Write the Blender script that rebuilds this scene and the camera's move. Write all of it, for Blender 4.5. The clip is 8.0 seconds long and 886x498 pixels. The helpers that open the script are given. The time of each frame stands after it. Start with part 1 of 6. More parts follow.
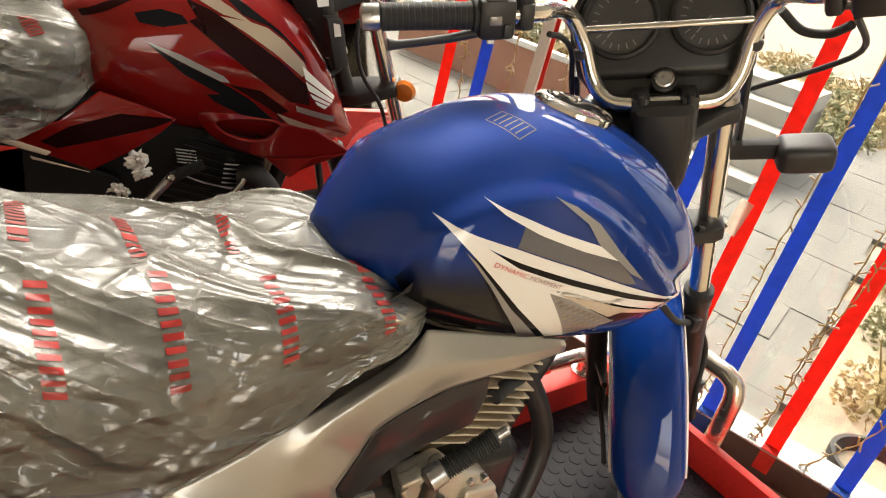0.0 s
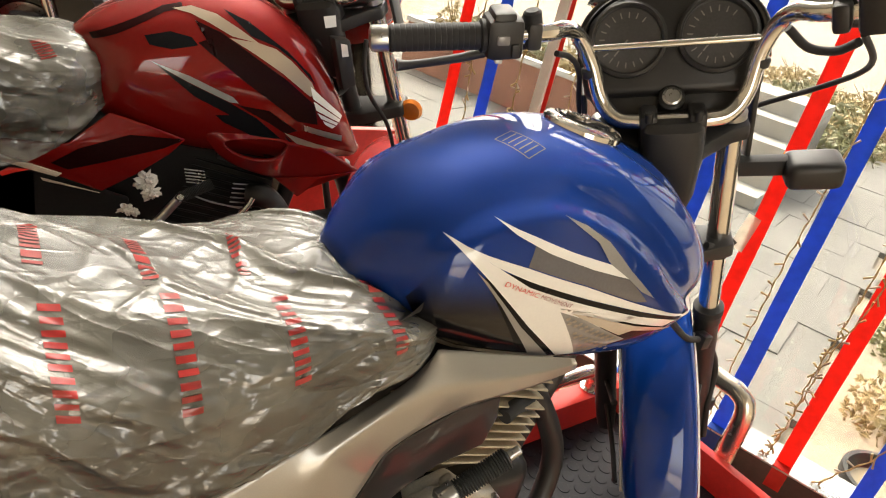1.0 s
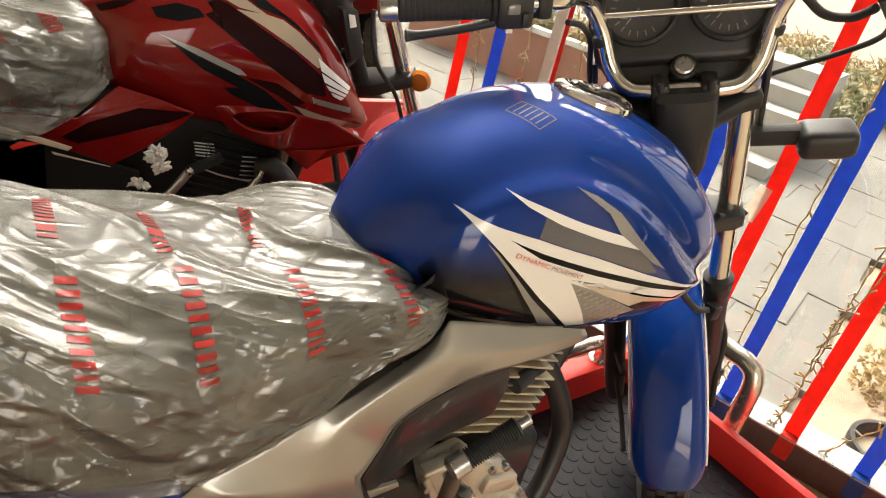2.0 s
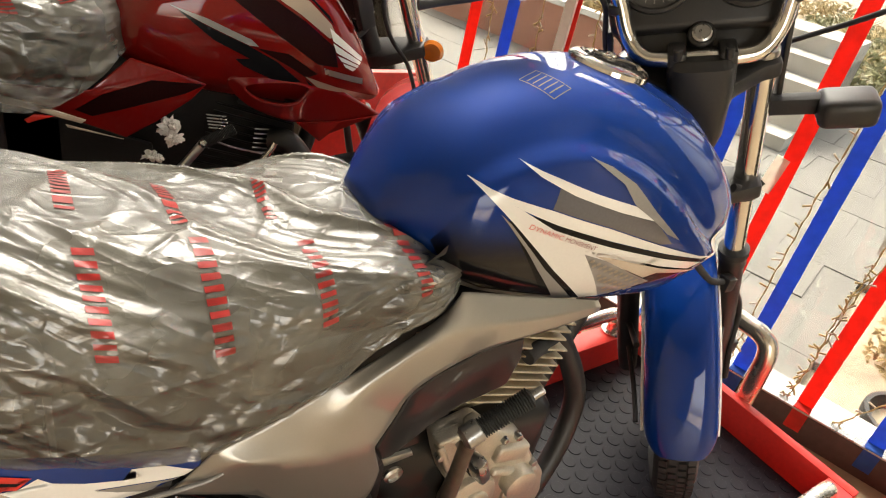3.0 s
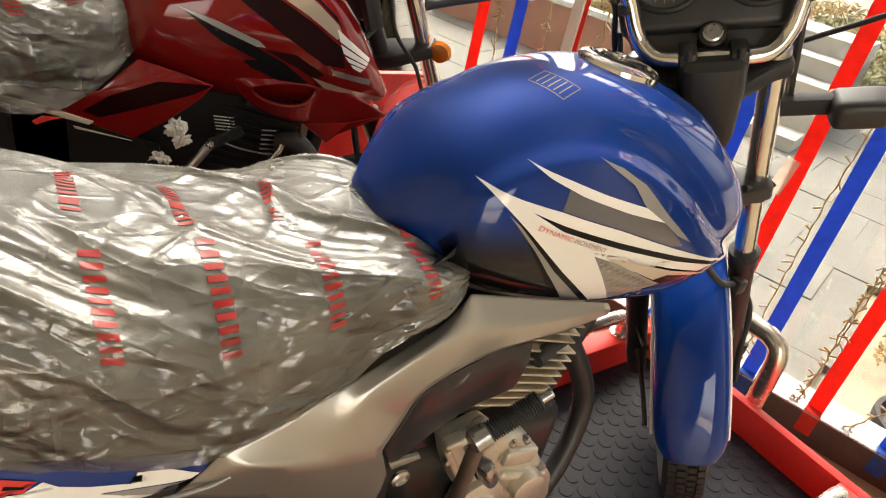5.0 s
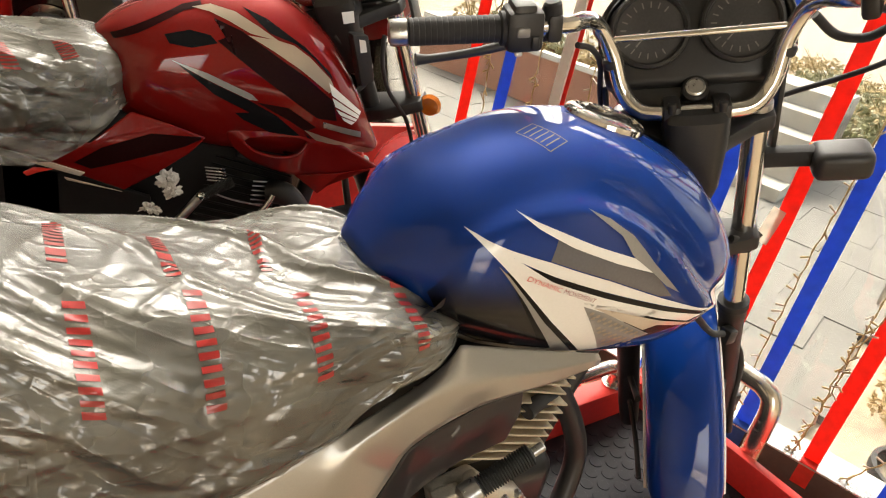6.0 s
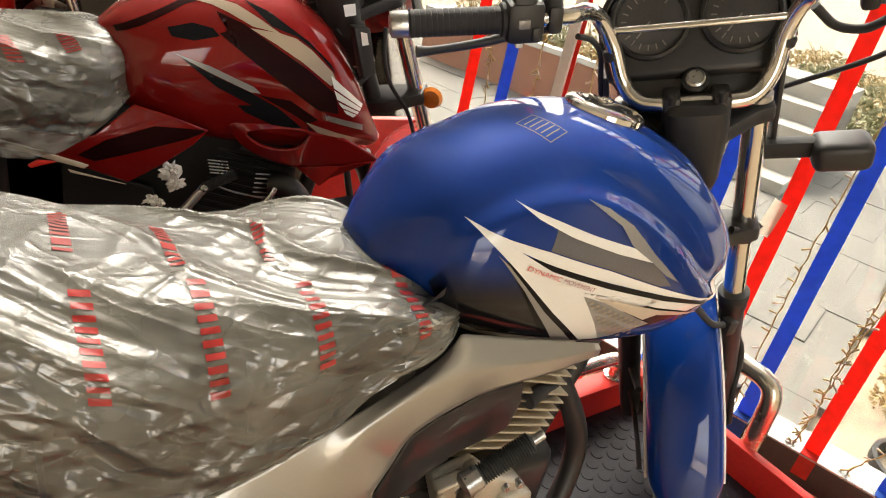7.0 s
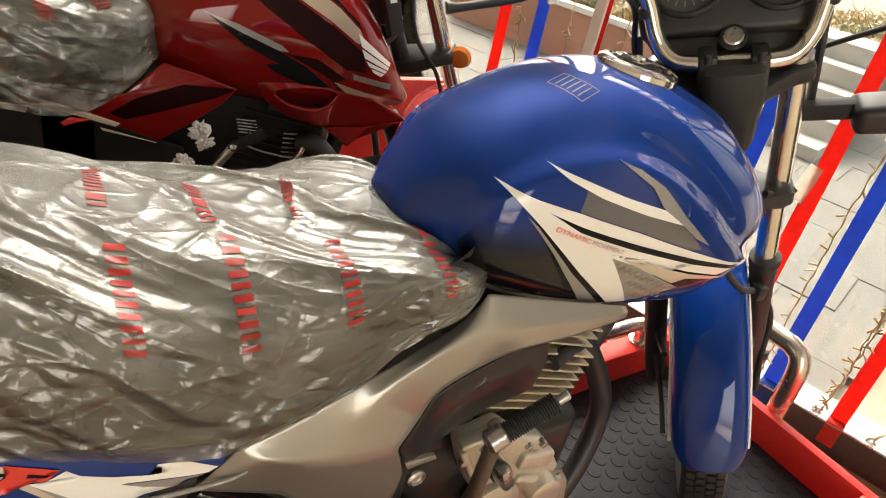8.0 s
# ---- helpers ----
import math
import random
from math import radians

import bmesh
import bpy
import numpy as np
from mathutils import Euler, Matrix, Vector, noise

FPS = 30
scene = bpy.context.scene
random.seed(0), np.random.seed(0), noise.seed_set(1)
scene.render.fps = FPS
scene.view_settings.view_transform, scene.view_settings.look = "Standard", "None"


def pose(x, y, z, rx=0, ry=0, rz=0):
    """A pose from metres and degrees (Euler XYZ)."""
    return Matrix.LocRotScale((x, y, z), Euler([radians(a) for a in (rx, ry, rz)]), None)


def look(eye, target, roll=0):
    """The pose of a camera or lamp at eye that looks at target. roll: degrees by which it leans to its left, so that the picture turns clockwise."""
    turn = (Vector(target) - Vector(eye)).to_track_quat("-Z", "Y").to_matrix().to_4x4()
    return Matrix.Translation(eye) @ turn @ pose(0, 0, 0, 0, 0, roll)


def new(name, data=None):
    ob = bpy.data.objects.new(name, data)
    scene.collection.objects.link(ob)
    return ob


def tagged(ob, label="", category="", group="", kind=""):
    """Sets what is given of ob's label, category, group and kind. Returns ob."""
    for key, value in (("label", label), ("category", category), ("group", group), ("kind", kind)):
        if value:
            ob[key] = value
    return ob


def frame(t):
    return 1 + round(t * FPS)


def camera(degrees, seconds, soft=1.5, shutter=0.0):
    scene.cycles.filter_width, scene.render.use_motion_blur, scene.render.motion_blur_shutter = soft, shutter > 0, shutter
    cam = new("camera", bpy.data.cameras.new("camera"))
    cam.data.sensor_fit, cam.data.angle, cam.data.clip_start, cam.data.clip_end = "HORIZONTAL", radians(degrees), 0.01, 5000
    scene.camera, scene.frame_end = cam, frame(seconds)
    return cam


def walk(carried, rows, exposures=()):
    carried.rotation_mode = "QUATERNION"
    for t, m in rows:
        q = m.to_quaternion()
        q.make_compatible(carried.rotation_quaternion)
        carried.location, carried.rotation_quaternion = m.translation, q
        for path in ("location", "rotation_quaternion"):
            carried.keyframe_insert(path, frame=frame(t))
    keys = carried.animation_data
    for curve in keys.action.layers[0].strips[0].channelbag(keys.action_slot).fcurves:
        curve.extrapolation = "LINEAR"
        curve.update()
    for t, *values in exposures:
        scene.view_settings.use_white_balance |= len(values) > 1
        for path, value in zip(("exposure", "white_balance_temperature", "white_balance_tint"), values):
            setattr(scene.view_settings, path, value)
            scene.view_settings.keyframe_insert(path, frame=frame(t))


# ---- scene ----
cam = camera(66.0, 8.0, 1.1)
PATH = [  # seconds, eye, heading, pitch, lean
    (0.0, (0.1151, -0.6237, 1.1672), 51.70, -27.24, 14.80),
    (0.5, (0.1107, -0.6220, 1.1713), 52.52, -27.29, 14.07),
    (1.0, (0.1098, -0.6183, 1.1693), 52.47, -26.05, 14.09),
    (1.5, (0.1064, -0.6184, 1.1695), 52.32, -27.03, 13.95),
    (3.0, (0.1059, -0.6184, 1.1670), 53.16, -30.93, 13.41),
    (3.5, (0.1082, -0.6189, 1.1668), 53.08, -31.73, 13.42),
    (4.0, (0.1057, -0.6210, 1.1671), 53.49, -32.81, 13.01),
    (4.5, (0.1053, -0.6199, 1.1651), 53.83, -35.14, 12.67),
    (5.0, (0.1080, -0.6128, 1.1633), 53.83, -30.92, 13.12),
    (6.5, (0.1105, -0.6153, 1.1653), 54.11, -26.55, 12.87),
    (7.0, (0.1081, -0.6216, 1.1637), 54.22, -27.20, 12.76),
    (7.5, (0.1055, -0.6208, 1.1630), 55.24, -29.08, 12.60),
    (8.0, (0.1056, -0.6218, 1.1585), 55.81, -30.60, 12.68),
]


def aimed(eye, heading, pitch, lean):
    h, p = radians(heading), radians(pitch)
    way = Vector((math.cos(h) * math.cos(p), math.sin(h) * math.cos(p), math.sin(p)))
    return look(eye, Vector(eye) + way, lean)


walk(cam, [(t, aimed(e, h, p, l)) for t, e, h, p, l in PATH], [(0.0, 2.92, 7000, 9), (8.0, 2.92, 7000, 9)])

# ---- world, sun, lamps ----
world = bpy.data.worlds.new("sky")
world.use_nodes = True
scene.world = world
_n = world.node_tree.nodes
_sky = _n.new("ShaderNodeTexSky")
_sky.sky_type, _sky.sun_disc = "NISHITA", False
_sky.dust_density, _sky.air_density = 7.0, 1.2
SUN_EL, SUN_AZ = radians(48), radians(66)
_sky.sun_elevation, _sky.sun_rotation = SUN_EL, radians(90) - SUN_AZ
_n["Background"].inputs[1].default_value = 0.15
_pale = _n.new("ShaderNodeHueSaturation")  # bright hazy sky
_pale.inputs["Saturation"].default_value = 0.4
world.node_tree.links.new(_sky.outputs[0], _pale.inputs["Color"])
world.node_tree.links.new(_pale.outputs[0], _n["Background"].inputs[0])
sun = new("sun", bpy.data.lights.new("sun", "SUN"))
sun.data.energy, sun.data.angle, sun.data.color = 0.85, radians(22.0), (1.0, 0.96, 0.90)
_d = Vector((math.cos(SUN_AZ) * math.cos(SUN_EL), math.sin(SUN_AZ) * math.cos(SUN_EL), math.sin(SUN_EL)))
sun.matrix_world = _d.to_track_quat("Z", "Y").to_matrix().to_4x4()

# unseen fill lamp behind the camera, added to brighten the near sides
front = new("south_fill", bpy.data.lights.new("south_fill", "AREA"))
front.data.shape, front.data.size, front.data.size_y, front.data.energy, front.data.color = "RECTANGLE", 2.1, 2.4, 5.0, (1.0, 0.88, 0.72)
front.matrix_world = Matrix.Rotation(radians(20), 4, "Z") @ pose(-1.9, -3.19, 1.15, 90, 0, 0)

# sky light in the upper part of the shop window
pane_sky = new("window_daylight", bpy.data.lights.new("window_daylight", "AREA"))
pane_sky.data.shape, pane_sky.data.size, pane_sky.data.size_y, pane_sky.data.energy, pane_sky.data.color = "RECTANGLE", 9.0, 2.3, 60.0, (1.0, 0.97, 0.91)
pane_sky.matrix_world = Matrix.Rotation(radians(20), 4, "Z") @ pose(1.895, 1.6, 2.9, 0, 90, 0) @ pose(0, 0, 0, 0, 0, 90)

# ---- materials ----
def nodes_of(name):
    m = bpy.data.materials.new(name)
    m.use_nodes = True
    nt = m.node_tree
    return m, nt, nt.nodes["Principled BSDF"]


def node(nt, kind, **values):
    n = nt.nodes.new("ShaderNode" + kind)
    for k, v in values.items():
        n.inputs[k].default_value = v
    return n


def ramp(nt, source, stops):
    r = nt.nodes.new("ShaderNodeValToRGB")
    while len(r.color_ramp.elements) < len(stops):
        r.color_ramp.elements.new(0.5)
    for e, (p, c) in zip(r.color_ramp.elements, stops):
        e.position, e.color = p, (*c, 1)
    nt.links.new(source, r.inputs[0])
    return r.outputs[0]


def tint(c, k):
    return tuple(min(1, v * k) for v in c)


def surface(name, color, rough=0.5, metal=0.0, coat=0.0, grain=40, stain=3, vary=0.25, bump=0.0, bumpscale=200, spec=0.5, roughvary=0.15, wear=None):
    """Grain and stains at two scales, in object metres, over one base colour."""
    m, nt, p = nodes_of(name)
    pos = nt.nodes.new("ShaderNodeTexCoord").outputs["Object"]
    fine = node(nt, "TexNoise", Scale=grain, Detail=6)
    broad = node(nt, "TexNoise", Scale=stain, Detail=4)
    for n in (fine, broad):
        nt.links.new(pos, n.inputs["Vector"])
    mix = nt.nodes.new("ShaderNodeMath")
    mix.operation = "ADD"
    nt.links.new(fine.outputs[0], mix.inputs[0])
    nt.links.new(broad.outputs[0], mix.inputs[1])
    half = nt.nodes.new("ShaderNodeMath")
    half.operation = "MULTIPLY"
    half.inputs[1].default_value = 0.5
    nt.links.new(mix.outputs[0], half.inputs[0])
    stops = [(0.3, tint(color, 1 - vary)), (0.7, tint(color, 1 + vary))]
    if wear:
        stops.append((0.76, wear))
    nt.links.new(ramp(nt, half.outputs[0], stops), p.inputs["Base Color"])
    r = node(nt, "MapRange")
    r.inputs["To Min"].default_value, r.inputs["To Max"].default_value = max(0.02, rough - roughvary * rough), rough + roughvary * rough
    nt.links.new(half.outputs[0], r.inputs["Value"])
    nt.links.new(r.outputs[0], p.inputs["Roughness"])
    p.inputs["Metallic"].default_value = metal
    p.inputs["Specular IOR Level"].default_value = spec
    p.inputs["Coat Weight"].default_value = coat
    p.inputs["Coat Roughness"].default_value = 0.04
    if bump:
        b = node(nt, "Bump", Strength=bump, Distance=0.002)
        bn = node(nt, "TexNoise", Scale=bumpscale, Detail=5)
        nt.links.new(pos, bn.inputs["Vector"])
        nt.links.new(bn.outputs[0], b.inputs["Height"])
        nt.links.new(b.outputs[0], p.inputs["Normal"])
    return m


def paint(name, color, flake=0.5, vary=0.08, rough=0.32, coat=1.0):
    """Lacquered body paint: metallic base under a clear coat."""
    m = surface(name, color, rough=rough, metal=flake, coat=coat, grain=900, stain=4, vary=vary, roughvary=0.1, spec=0.03)
    m.node_tree.nodes["Principled BSDF"].inputs["Coat Roughness"].default_value = 0.025
    return m


BLUE = paint("blue_lacquer", (0.0004, 0.026, 0.178), 0.3, rough=0.5)
RED = paint("red_lacquer", (0.16, 0.0035, 0.0025), 0.3, rough=0.5, coat=1.0)
SILVER = paint("silver_grey_lacquer", (0.36, 0.34, 0.30), 0.75, rough=0.36)
GREY = paint("dark_grey_lacquer", (0.035, 0.034, 0.033), 0.4, coat=0.4)
BLACK = surface("black_plastic", (0.018, 0.0175, 0.0175), rough=0.42, grain=300, stain=8, vary=0.3, bump=0.08, bumpscale=900)
GLOSSBLACK = surface("gloss_black", (0.008, 0.008, 0.009), rough=0.12, coat=0.6, grain=200, stain=6, vary=0.3)
DEEPBLACK = surface("satin_black_metal", (0.011, 0.0105, 0.010), rough=0.45, grain=300, stain=8, vary=0.3, bump=0.06, bumpscale=900, spec=0.2)
RUBBER = surface("rubber", (0.016, 0.016, 0.017), rough=0.7, grain=250, stain=10, vary=0.35, bump=0.2, bumpscale=500)
CHROME = surface("chrome", (0.80, 0.78, 0.73), rough=0.13, metal=1.0, grain=60, stain=6, vary=0.06, roughvary=0.6)
DARKSTEEL = surface("dark_steel", (0.17, 0.145, 0.12), rough=0.36, metal=0.85, grain=120, stain=10, vary=0.2)
RAILSTEEL = surface("polished_rail_steel", (0.78, 0.72, 0.62), rough=0.26, metal=1.0, grain=60, stain=6, vary=0.08, roughvary=0.4)
STEEL = surface("brushed_steel", (0.5, 0.5, 0.49), rough=0.28, metal=1.0, grain=120, stain=10, vary=0.15)
ALLOY = surface("cast_alloy", (0.60, 0.55, 0.46), rough=0.4, metal=0.8, grain=350, stain=9, vary=0.16, bump=0.25, bumpscale=900)
FINS = surface("engine_fins", (0.50, 0.43, 0.31), rough=0.5, metal=0.7, grain=250, stain=12, vary=0.2, bump=0.2, bumpscale=800)
WHITE = surface("white_vinyl", (0.78, 0.77, 0.73), rough=0.25, coat=0.8, grain=300, stain=6, vary=0.04)
VGREY = surface("grey_vinyl", (0.22, 0.21, 0.20), rough=0.3, coat=0.8, grain=300, stain=6, vary=0.1)
VDARK = surface("black_vinyl", (0.006, 0.006, 0.007), rough=0.22, coat=0.0, grain=300, stain=6, vary=0.2, spec=0.15)
VRED = surface("red_vinyl", (0.62, 0.03, 0.02), rough=0.3, coat=0.6, grain=300, stain=6, vary=0.06)
CREAM = surface("champagne_vinyl", (0.50, 0.42, 0.33), rough=0.25, coat=0.8, grain=300, stain=6, vary=0.06)
FRAMERED = surface("red_frame_paint", (0.62, 0.035, 0.028), rough=0.38, grain=80, stain=5, vary=0.14, bump=0.08, bumpscale=160, wear=(0.5, 0.16, 0.1))
MAT = surface("rubber_mat", (0.009, 0.009, 0.013), rough=0.37, grain=120, stain=5, vary=0.5, bump=0.06, bumpscale=500, spec=0.2, wear=(0.06, 0.048, 0.034))
FLOOR = surface("shop_floor_tile", (0.30, 0.23, 0.155), rough=0.3, grain=60, stain=4, vary=0.12)
DARKSILL = surface("dark_brown_sill", (0.05, 0.04, 0.035), rough=0.5, grain=60, stain=6, vary=0.35)
WALL = surface("cream_wall", (0.32, 0.27, 0.20), rough=0.8, grain=60, stain=2, vary=0.08, bump=0.1, bumpscale=150)
CEIL = surface("ceiling_paint", (0.20, 0.19, 0.17), rough=0.85, grain=40, stain=2, vary=0.06)
ORANGE = surface("amber_lens", (0.55, 0.15, 0.015), rough=0.15, coat=0.8, grain=100, stain=10, vary=0.1)
PAVE = surface("light_paving", (0.165, 0.158, 0.145), rough=0.8, grain=40, stain=2.5, vary=0.22, bump=0.2, bumpscale=60)
WHITEPAINT = surface("white_frame_paint", (0.78, 0.77, 0.74), rough=0.5, grain=60, stain=4, vary=0.08)


# ---- building tools ----
def part(name, bm, material, parent=None, label="", smooth=True, sharp=0.6):
    me = bpy.data.meshes.new(name)
    bmesh.ops.recalc_face_normals(bm, faces=bm.faces)
    for f in bm.faces:
        f.smooth = smooth
    if smooth and sharp:
        for e in bm.edges:
            if len(e.link_faces) == 2 and e.calc_face_angle(0) > sharp:
                e.smooth = False
    bm.to_mesh(me)
    bm.free()
    for mm in material if isinstance(material, (list, tuple)) else [material]:
        me.materials.append(mm)
    ob = new(name, me)
    ob.parent = parent
    if label:
        ob["label"] = label
    return ob


def thing(name, label, category, at=(0, 0, 0), group="", kind=""):
    ob = new(name)
    ob.location = at
    bpy.context.view_layer.update()
    return tagged(ob, label, category, group, kind)


def ring_loft(rings, caps=True, closed=True):
    """A skin over rings of equal count."""
    bm = bmesh.new()
    vs = [[bm.verts.new(p) for p in r] for r in rings]
    k = len(rings[0])
    for a, b in zip(vs, vs[1:]):
        for i in range(k if closed else k - 1):
            j = (i + 1) % k
            bm.faces.new((a[i], a[j], b[j], b[i]))
    if caps and closed:
        bm.faces.new(vs[0][::-1])
        bm.faces.new(vs[-1])
    return bm


def spline(pts, n=8):
    """Catmull-Rom through the points."""
    p = [Vector(q) for q in pts]
    p = [2 * p[0] - p[1]] + p + [2 * p[-1] - p[-2]]
    out = []
    for i in range(1, len(p) - 2):
        a, b, c, d = p[i - 1:i + 3]
        for s in range(n):
            t = s / n
            out.append(0.5 * (2 * b + (c - a) * t + (2 * a - 5 * b + 4 * c - d) * t * t + (3 * b - a - 3 * c + d) * t ** 3))
    return out + [p[-2]]


def tube(pts, r, n=8, sides=12, caps=True):
    """A round tube along a smooth line; r is one radius or one for each given point."""
    line = spline(pts, n) if n else [Vector(p) for p in pts]
    if not isinstance(r, (int, float)):
        rr = [v[0] for v in spline([(q, 0, 0) for q in r], n)]
    else:
        rr = [r] * len(line)
    rings, up = [], None
    for i, p in enumerate(line):
        d = (line[min(i + 1, len(line) - 1)] - line[max(i - 1, 0)]).normalized()
        if up is None:
            up = d.orthogonal().normalized()
        up = (up - d * up.dot(d)).normalized()
        side = d.cross(up)
        rings.append([p + rr[i] * (math.cos(a) * up + math.sin(a) * side) for a in (2 * math.pi * k / sides for k in range(sides))])
    return ring_loft(rings, caps)


def lathe(profile, m=None, n=32, caps=True):
    """A turned piece: (radius, height) pairs about local z, then moved by m."""
    rings = [[Vector((r * math.cos(2 * math.pi * k / n), r * math.sin(2 * math.pi * k / n), h)) for k in range(n)] for r, h in profile]
    bm = ring_loft(rings, caps)
    if m:
        bmesh.ops.transform(bm, matrix=m, verts=bm.verts)
    return bm


def block(x0, x1, y0, y1, z0, z1, bev=0.0, seg=2, m=None):
    bm = bmesh.new()
    bmesh.ops.create_cube(bm, size=1)
    bmesh.ops.transform(bm, matrix=Matrix.Translation(((x0 + x1) / 2, (y0 + y1) / 2, (z0 + z1) / 2)) @ Matrix.Diagonal((x1 - x0, y1 - y0, z1 - z0, 1)), verts=bm.verts)
    if bev:
        bmesh.ops.bevel(bm, geom=list(bm.edges), offset=bev, segments=seg, profile=0.5, affect="EDGES")
    if m:
        bmesh.ops.transform(bm, matrix=m, verts=bm.verts)
    return bm


def slab(outline, depth, bev=0.0, m=None, seg=2):
    """A plate: outline in local x, y, from z = 0 to depth, edges rounded."""
    bm = bmesh.new()
    lo = [bm.verts.new((x, y, 0)) for x, y in outline]
    f = bm.faces.new(lo)
    top = bmesh.ops.extrude_face_region(bm, geom=[f])["geom"]
    bmesh.ops.translate(bm, vec=(0, 0, depth), verts=[v for v in top if isinstance(v, bmesh.types.BMVert)])
    if bev:
        bmesh.ops.bevel(bm, geom=list(bm.edges), offset=bev, segments=seg, profile=0.5, affect="EDGES")
    bmesh.ops.triangulate(bm, faces=[g for g in bm.faces if len(g.verts) > 4])
    if m:
        bmesh.ops.transform(bm, matrix=m, verts=bm.verts)
    return bm


def joined(*bms):
    out = bmesh.new()
    for b in bms:
        me = bpy.data.meshes.new("tmp")
        b.to_mesh(me)
        b.free()
        out.from_mesh(me)
        bpy.data.meshes.remove(me)
    return out


def lerp_table(table, x):
    """Smooth value from (x, value...) rows, with gentle slopes at the rows."""
    if x <= table[0][0]:
        return table[0][1:]
    if x >= table[-1][0]:
        return table[-1][1:]
    i = next(k for k in range(len(table) - 1) if x <= table[k + 1][0])
    a, b = table[i], table[i + 1]
    p, q = table[max(i - 1, 0)], table[min(i + 2, len(table) - 1)]
    h = b[0] - a[0]
    t = (x - a[0]) / h
    out = []
    for k in range(1, len(a)):
        ma = (b[k] - p[k]) / (b[0] - p[0]) * h
        mb = (q[k] - a[k]) / (q[0] - a[0]) * h
        out.append((2 * t ** 3 - 3 * t * t + 1) * a[k] + (t ** 3 - 2 * t * t + t) * ma + (3 * t * t - 2 * t ** 3) * b[k] + (t ** 3 - t * t) * mb)
    return tuple(out)


def moved(bm, m):
    bmesh.ops.transform(bm, matrix=m, verts=bm.verts)
    return bm


def along(p, q):
    """A pose at p whose local z points to q."""
    d = Vector(q) - Vector(p)
    return Matrix.Translation(p) @ d.to_track_quat("Z", "Y").to_matrix().to_4x4()


def rod(p, q, r, n=14, r2=None):
    L = (Vector(q) - Vector(p)).length
    e = min(r * 0.25, L * 0.2)
    r2 = r if r2 is None else r2
    return lathe([(r - e, 0), (r, e), (r2, L - e), (r2 - e, L)], along(p, q), n)


# ---- thin pieces laid on a surface ----
from mathutils.bvhtree import BVHTree


def bvh_of(ob):
    me = ob.data
    return BVHTree.FromPolygons([v.co.copy() for v in me.vertices], [tuple(p.vertices) for p in me.polygons])


def shift_of(ob):
    """World place of a mesh whose parents are only moved."""
    p, v = ob, Vector((0, 0, 0))
    while p:
        v = v + p.location
        p = p.parent
    return v


def cut_up(bm, step):
    """Cut flat faces (in x, z) into small cells so that they can follow a curved surface."""
    for ax in (0, 2):
        lo = min(v.co[ax] for v in bm.verts)
        hi = max(v.co[ax] for v in bm.verts)
        no = Vector((1, 0, 0)) if ax == 0 else Vector((0, 0, 1))
        c = lo + step
        while c < hi - step * 0.2:
            p = Vector((0, 0, 0))
            p[ax] = c
            bmesh.ops.bisect_plane(bm, geom=list(bm.verts) + list(bm.edges) + list(bm.faces), plane_co=p, plane_no=no)
            c += step
    return bm


def lay(bm, tree, origin, side, lift):
    """Drop every vertex (in x, z) along y on the surface."""
    for v in list(bm.verts):
        o = Vector((v.co.x, side * 1.0, v.co.z)) - origin
        hit, n, _, _ = tree.ray_cast(o, Vector((0, -side, 0)))
        if hit is None:
            near, n, _, _ = tree.find_nearest(Vector((v.co.x, side * 0.15, v.co.z)) - origin)
            hit = near
        if n.y * side < 0:
            n = -n
        v.co = hit + n * lift + origin
    return bm


def decal(name, outline, target, material, side=-1, lift=0.0008, step=0.008, label="", tree=None, thick=0.0005):
    """A thin film piece with the given outline in x, z, laid on a body part."""
    origin = shift_of(target)
    tree = tree or bvh_of(target)
    bm = bmesh.new()
    bm.faces.new([bm.verts.new((x, 0, z)) for x, z in outline])
    bmesh.ops.triangulate(bm, faces=bm.faces)
    cut_up(bm, step)
    lay(bm, tree, origin, side, lift)
    bmesh.ops.translate(bm, vec=-origin, verts=bm.verts)
    return part(name, bm, material, target, label, sharp=0)


def lettering(text, start, end, height, target, material, side=-1, lift=0.0014, label="", tree=None):
    """Words in the built-in font, laid on a body part from start to end (x, z)."""
    cu = bpy.data.curves.new("words", "FONT")
    cu.body = text
    ob = new("words", cu)
    bpy.context.view_layer.update()
    me = ob.evaluated_get(bpy.context.evaluated_depsgraph_get()).to_mesh()
    bm = bmesh.new()
    bm.from_mesh(me)
    bpy.data.objects.remove(ob)
    xs = [v.co.x for v in bm.verts]
    ys = [v.co.y for v in bm.verts]
    x0, wx, wy = min(xs), max(xs) - min(xs), max(ys) - min(ys)
    d = Vector((end[0] - start[0], end[1] - start[1]))
    up = Vector((-d.y, d.x)).normalized()
    for v in bm.verts:
        q = Vector(start) + d * ((v.co.x - x0) / wx) + up * (height * v.co.y / wy)
        v.co = (q.x, 0, q.y)
    cut_up(bm, 0.006)
    origin = shift_of(target)
    lay(bm, tree or bvh_of(target), origin, side, lift)
    bmesh.ops.translate(bm, vec=-origin, verts=bm.verts)
    return part("lettering", bm, material, target, label, sharp=0)


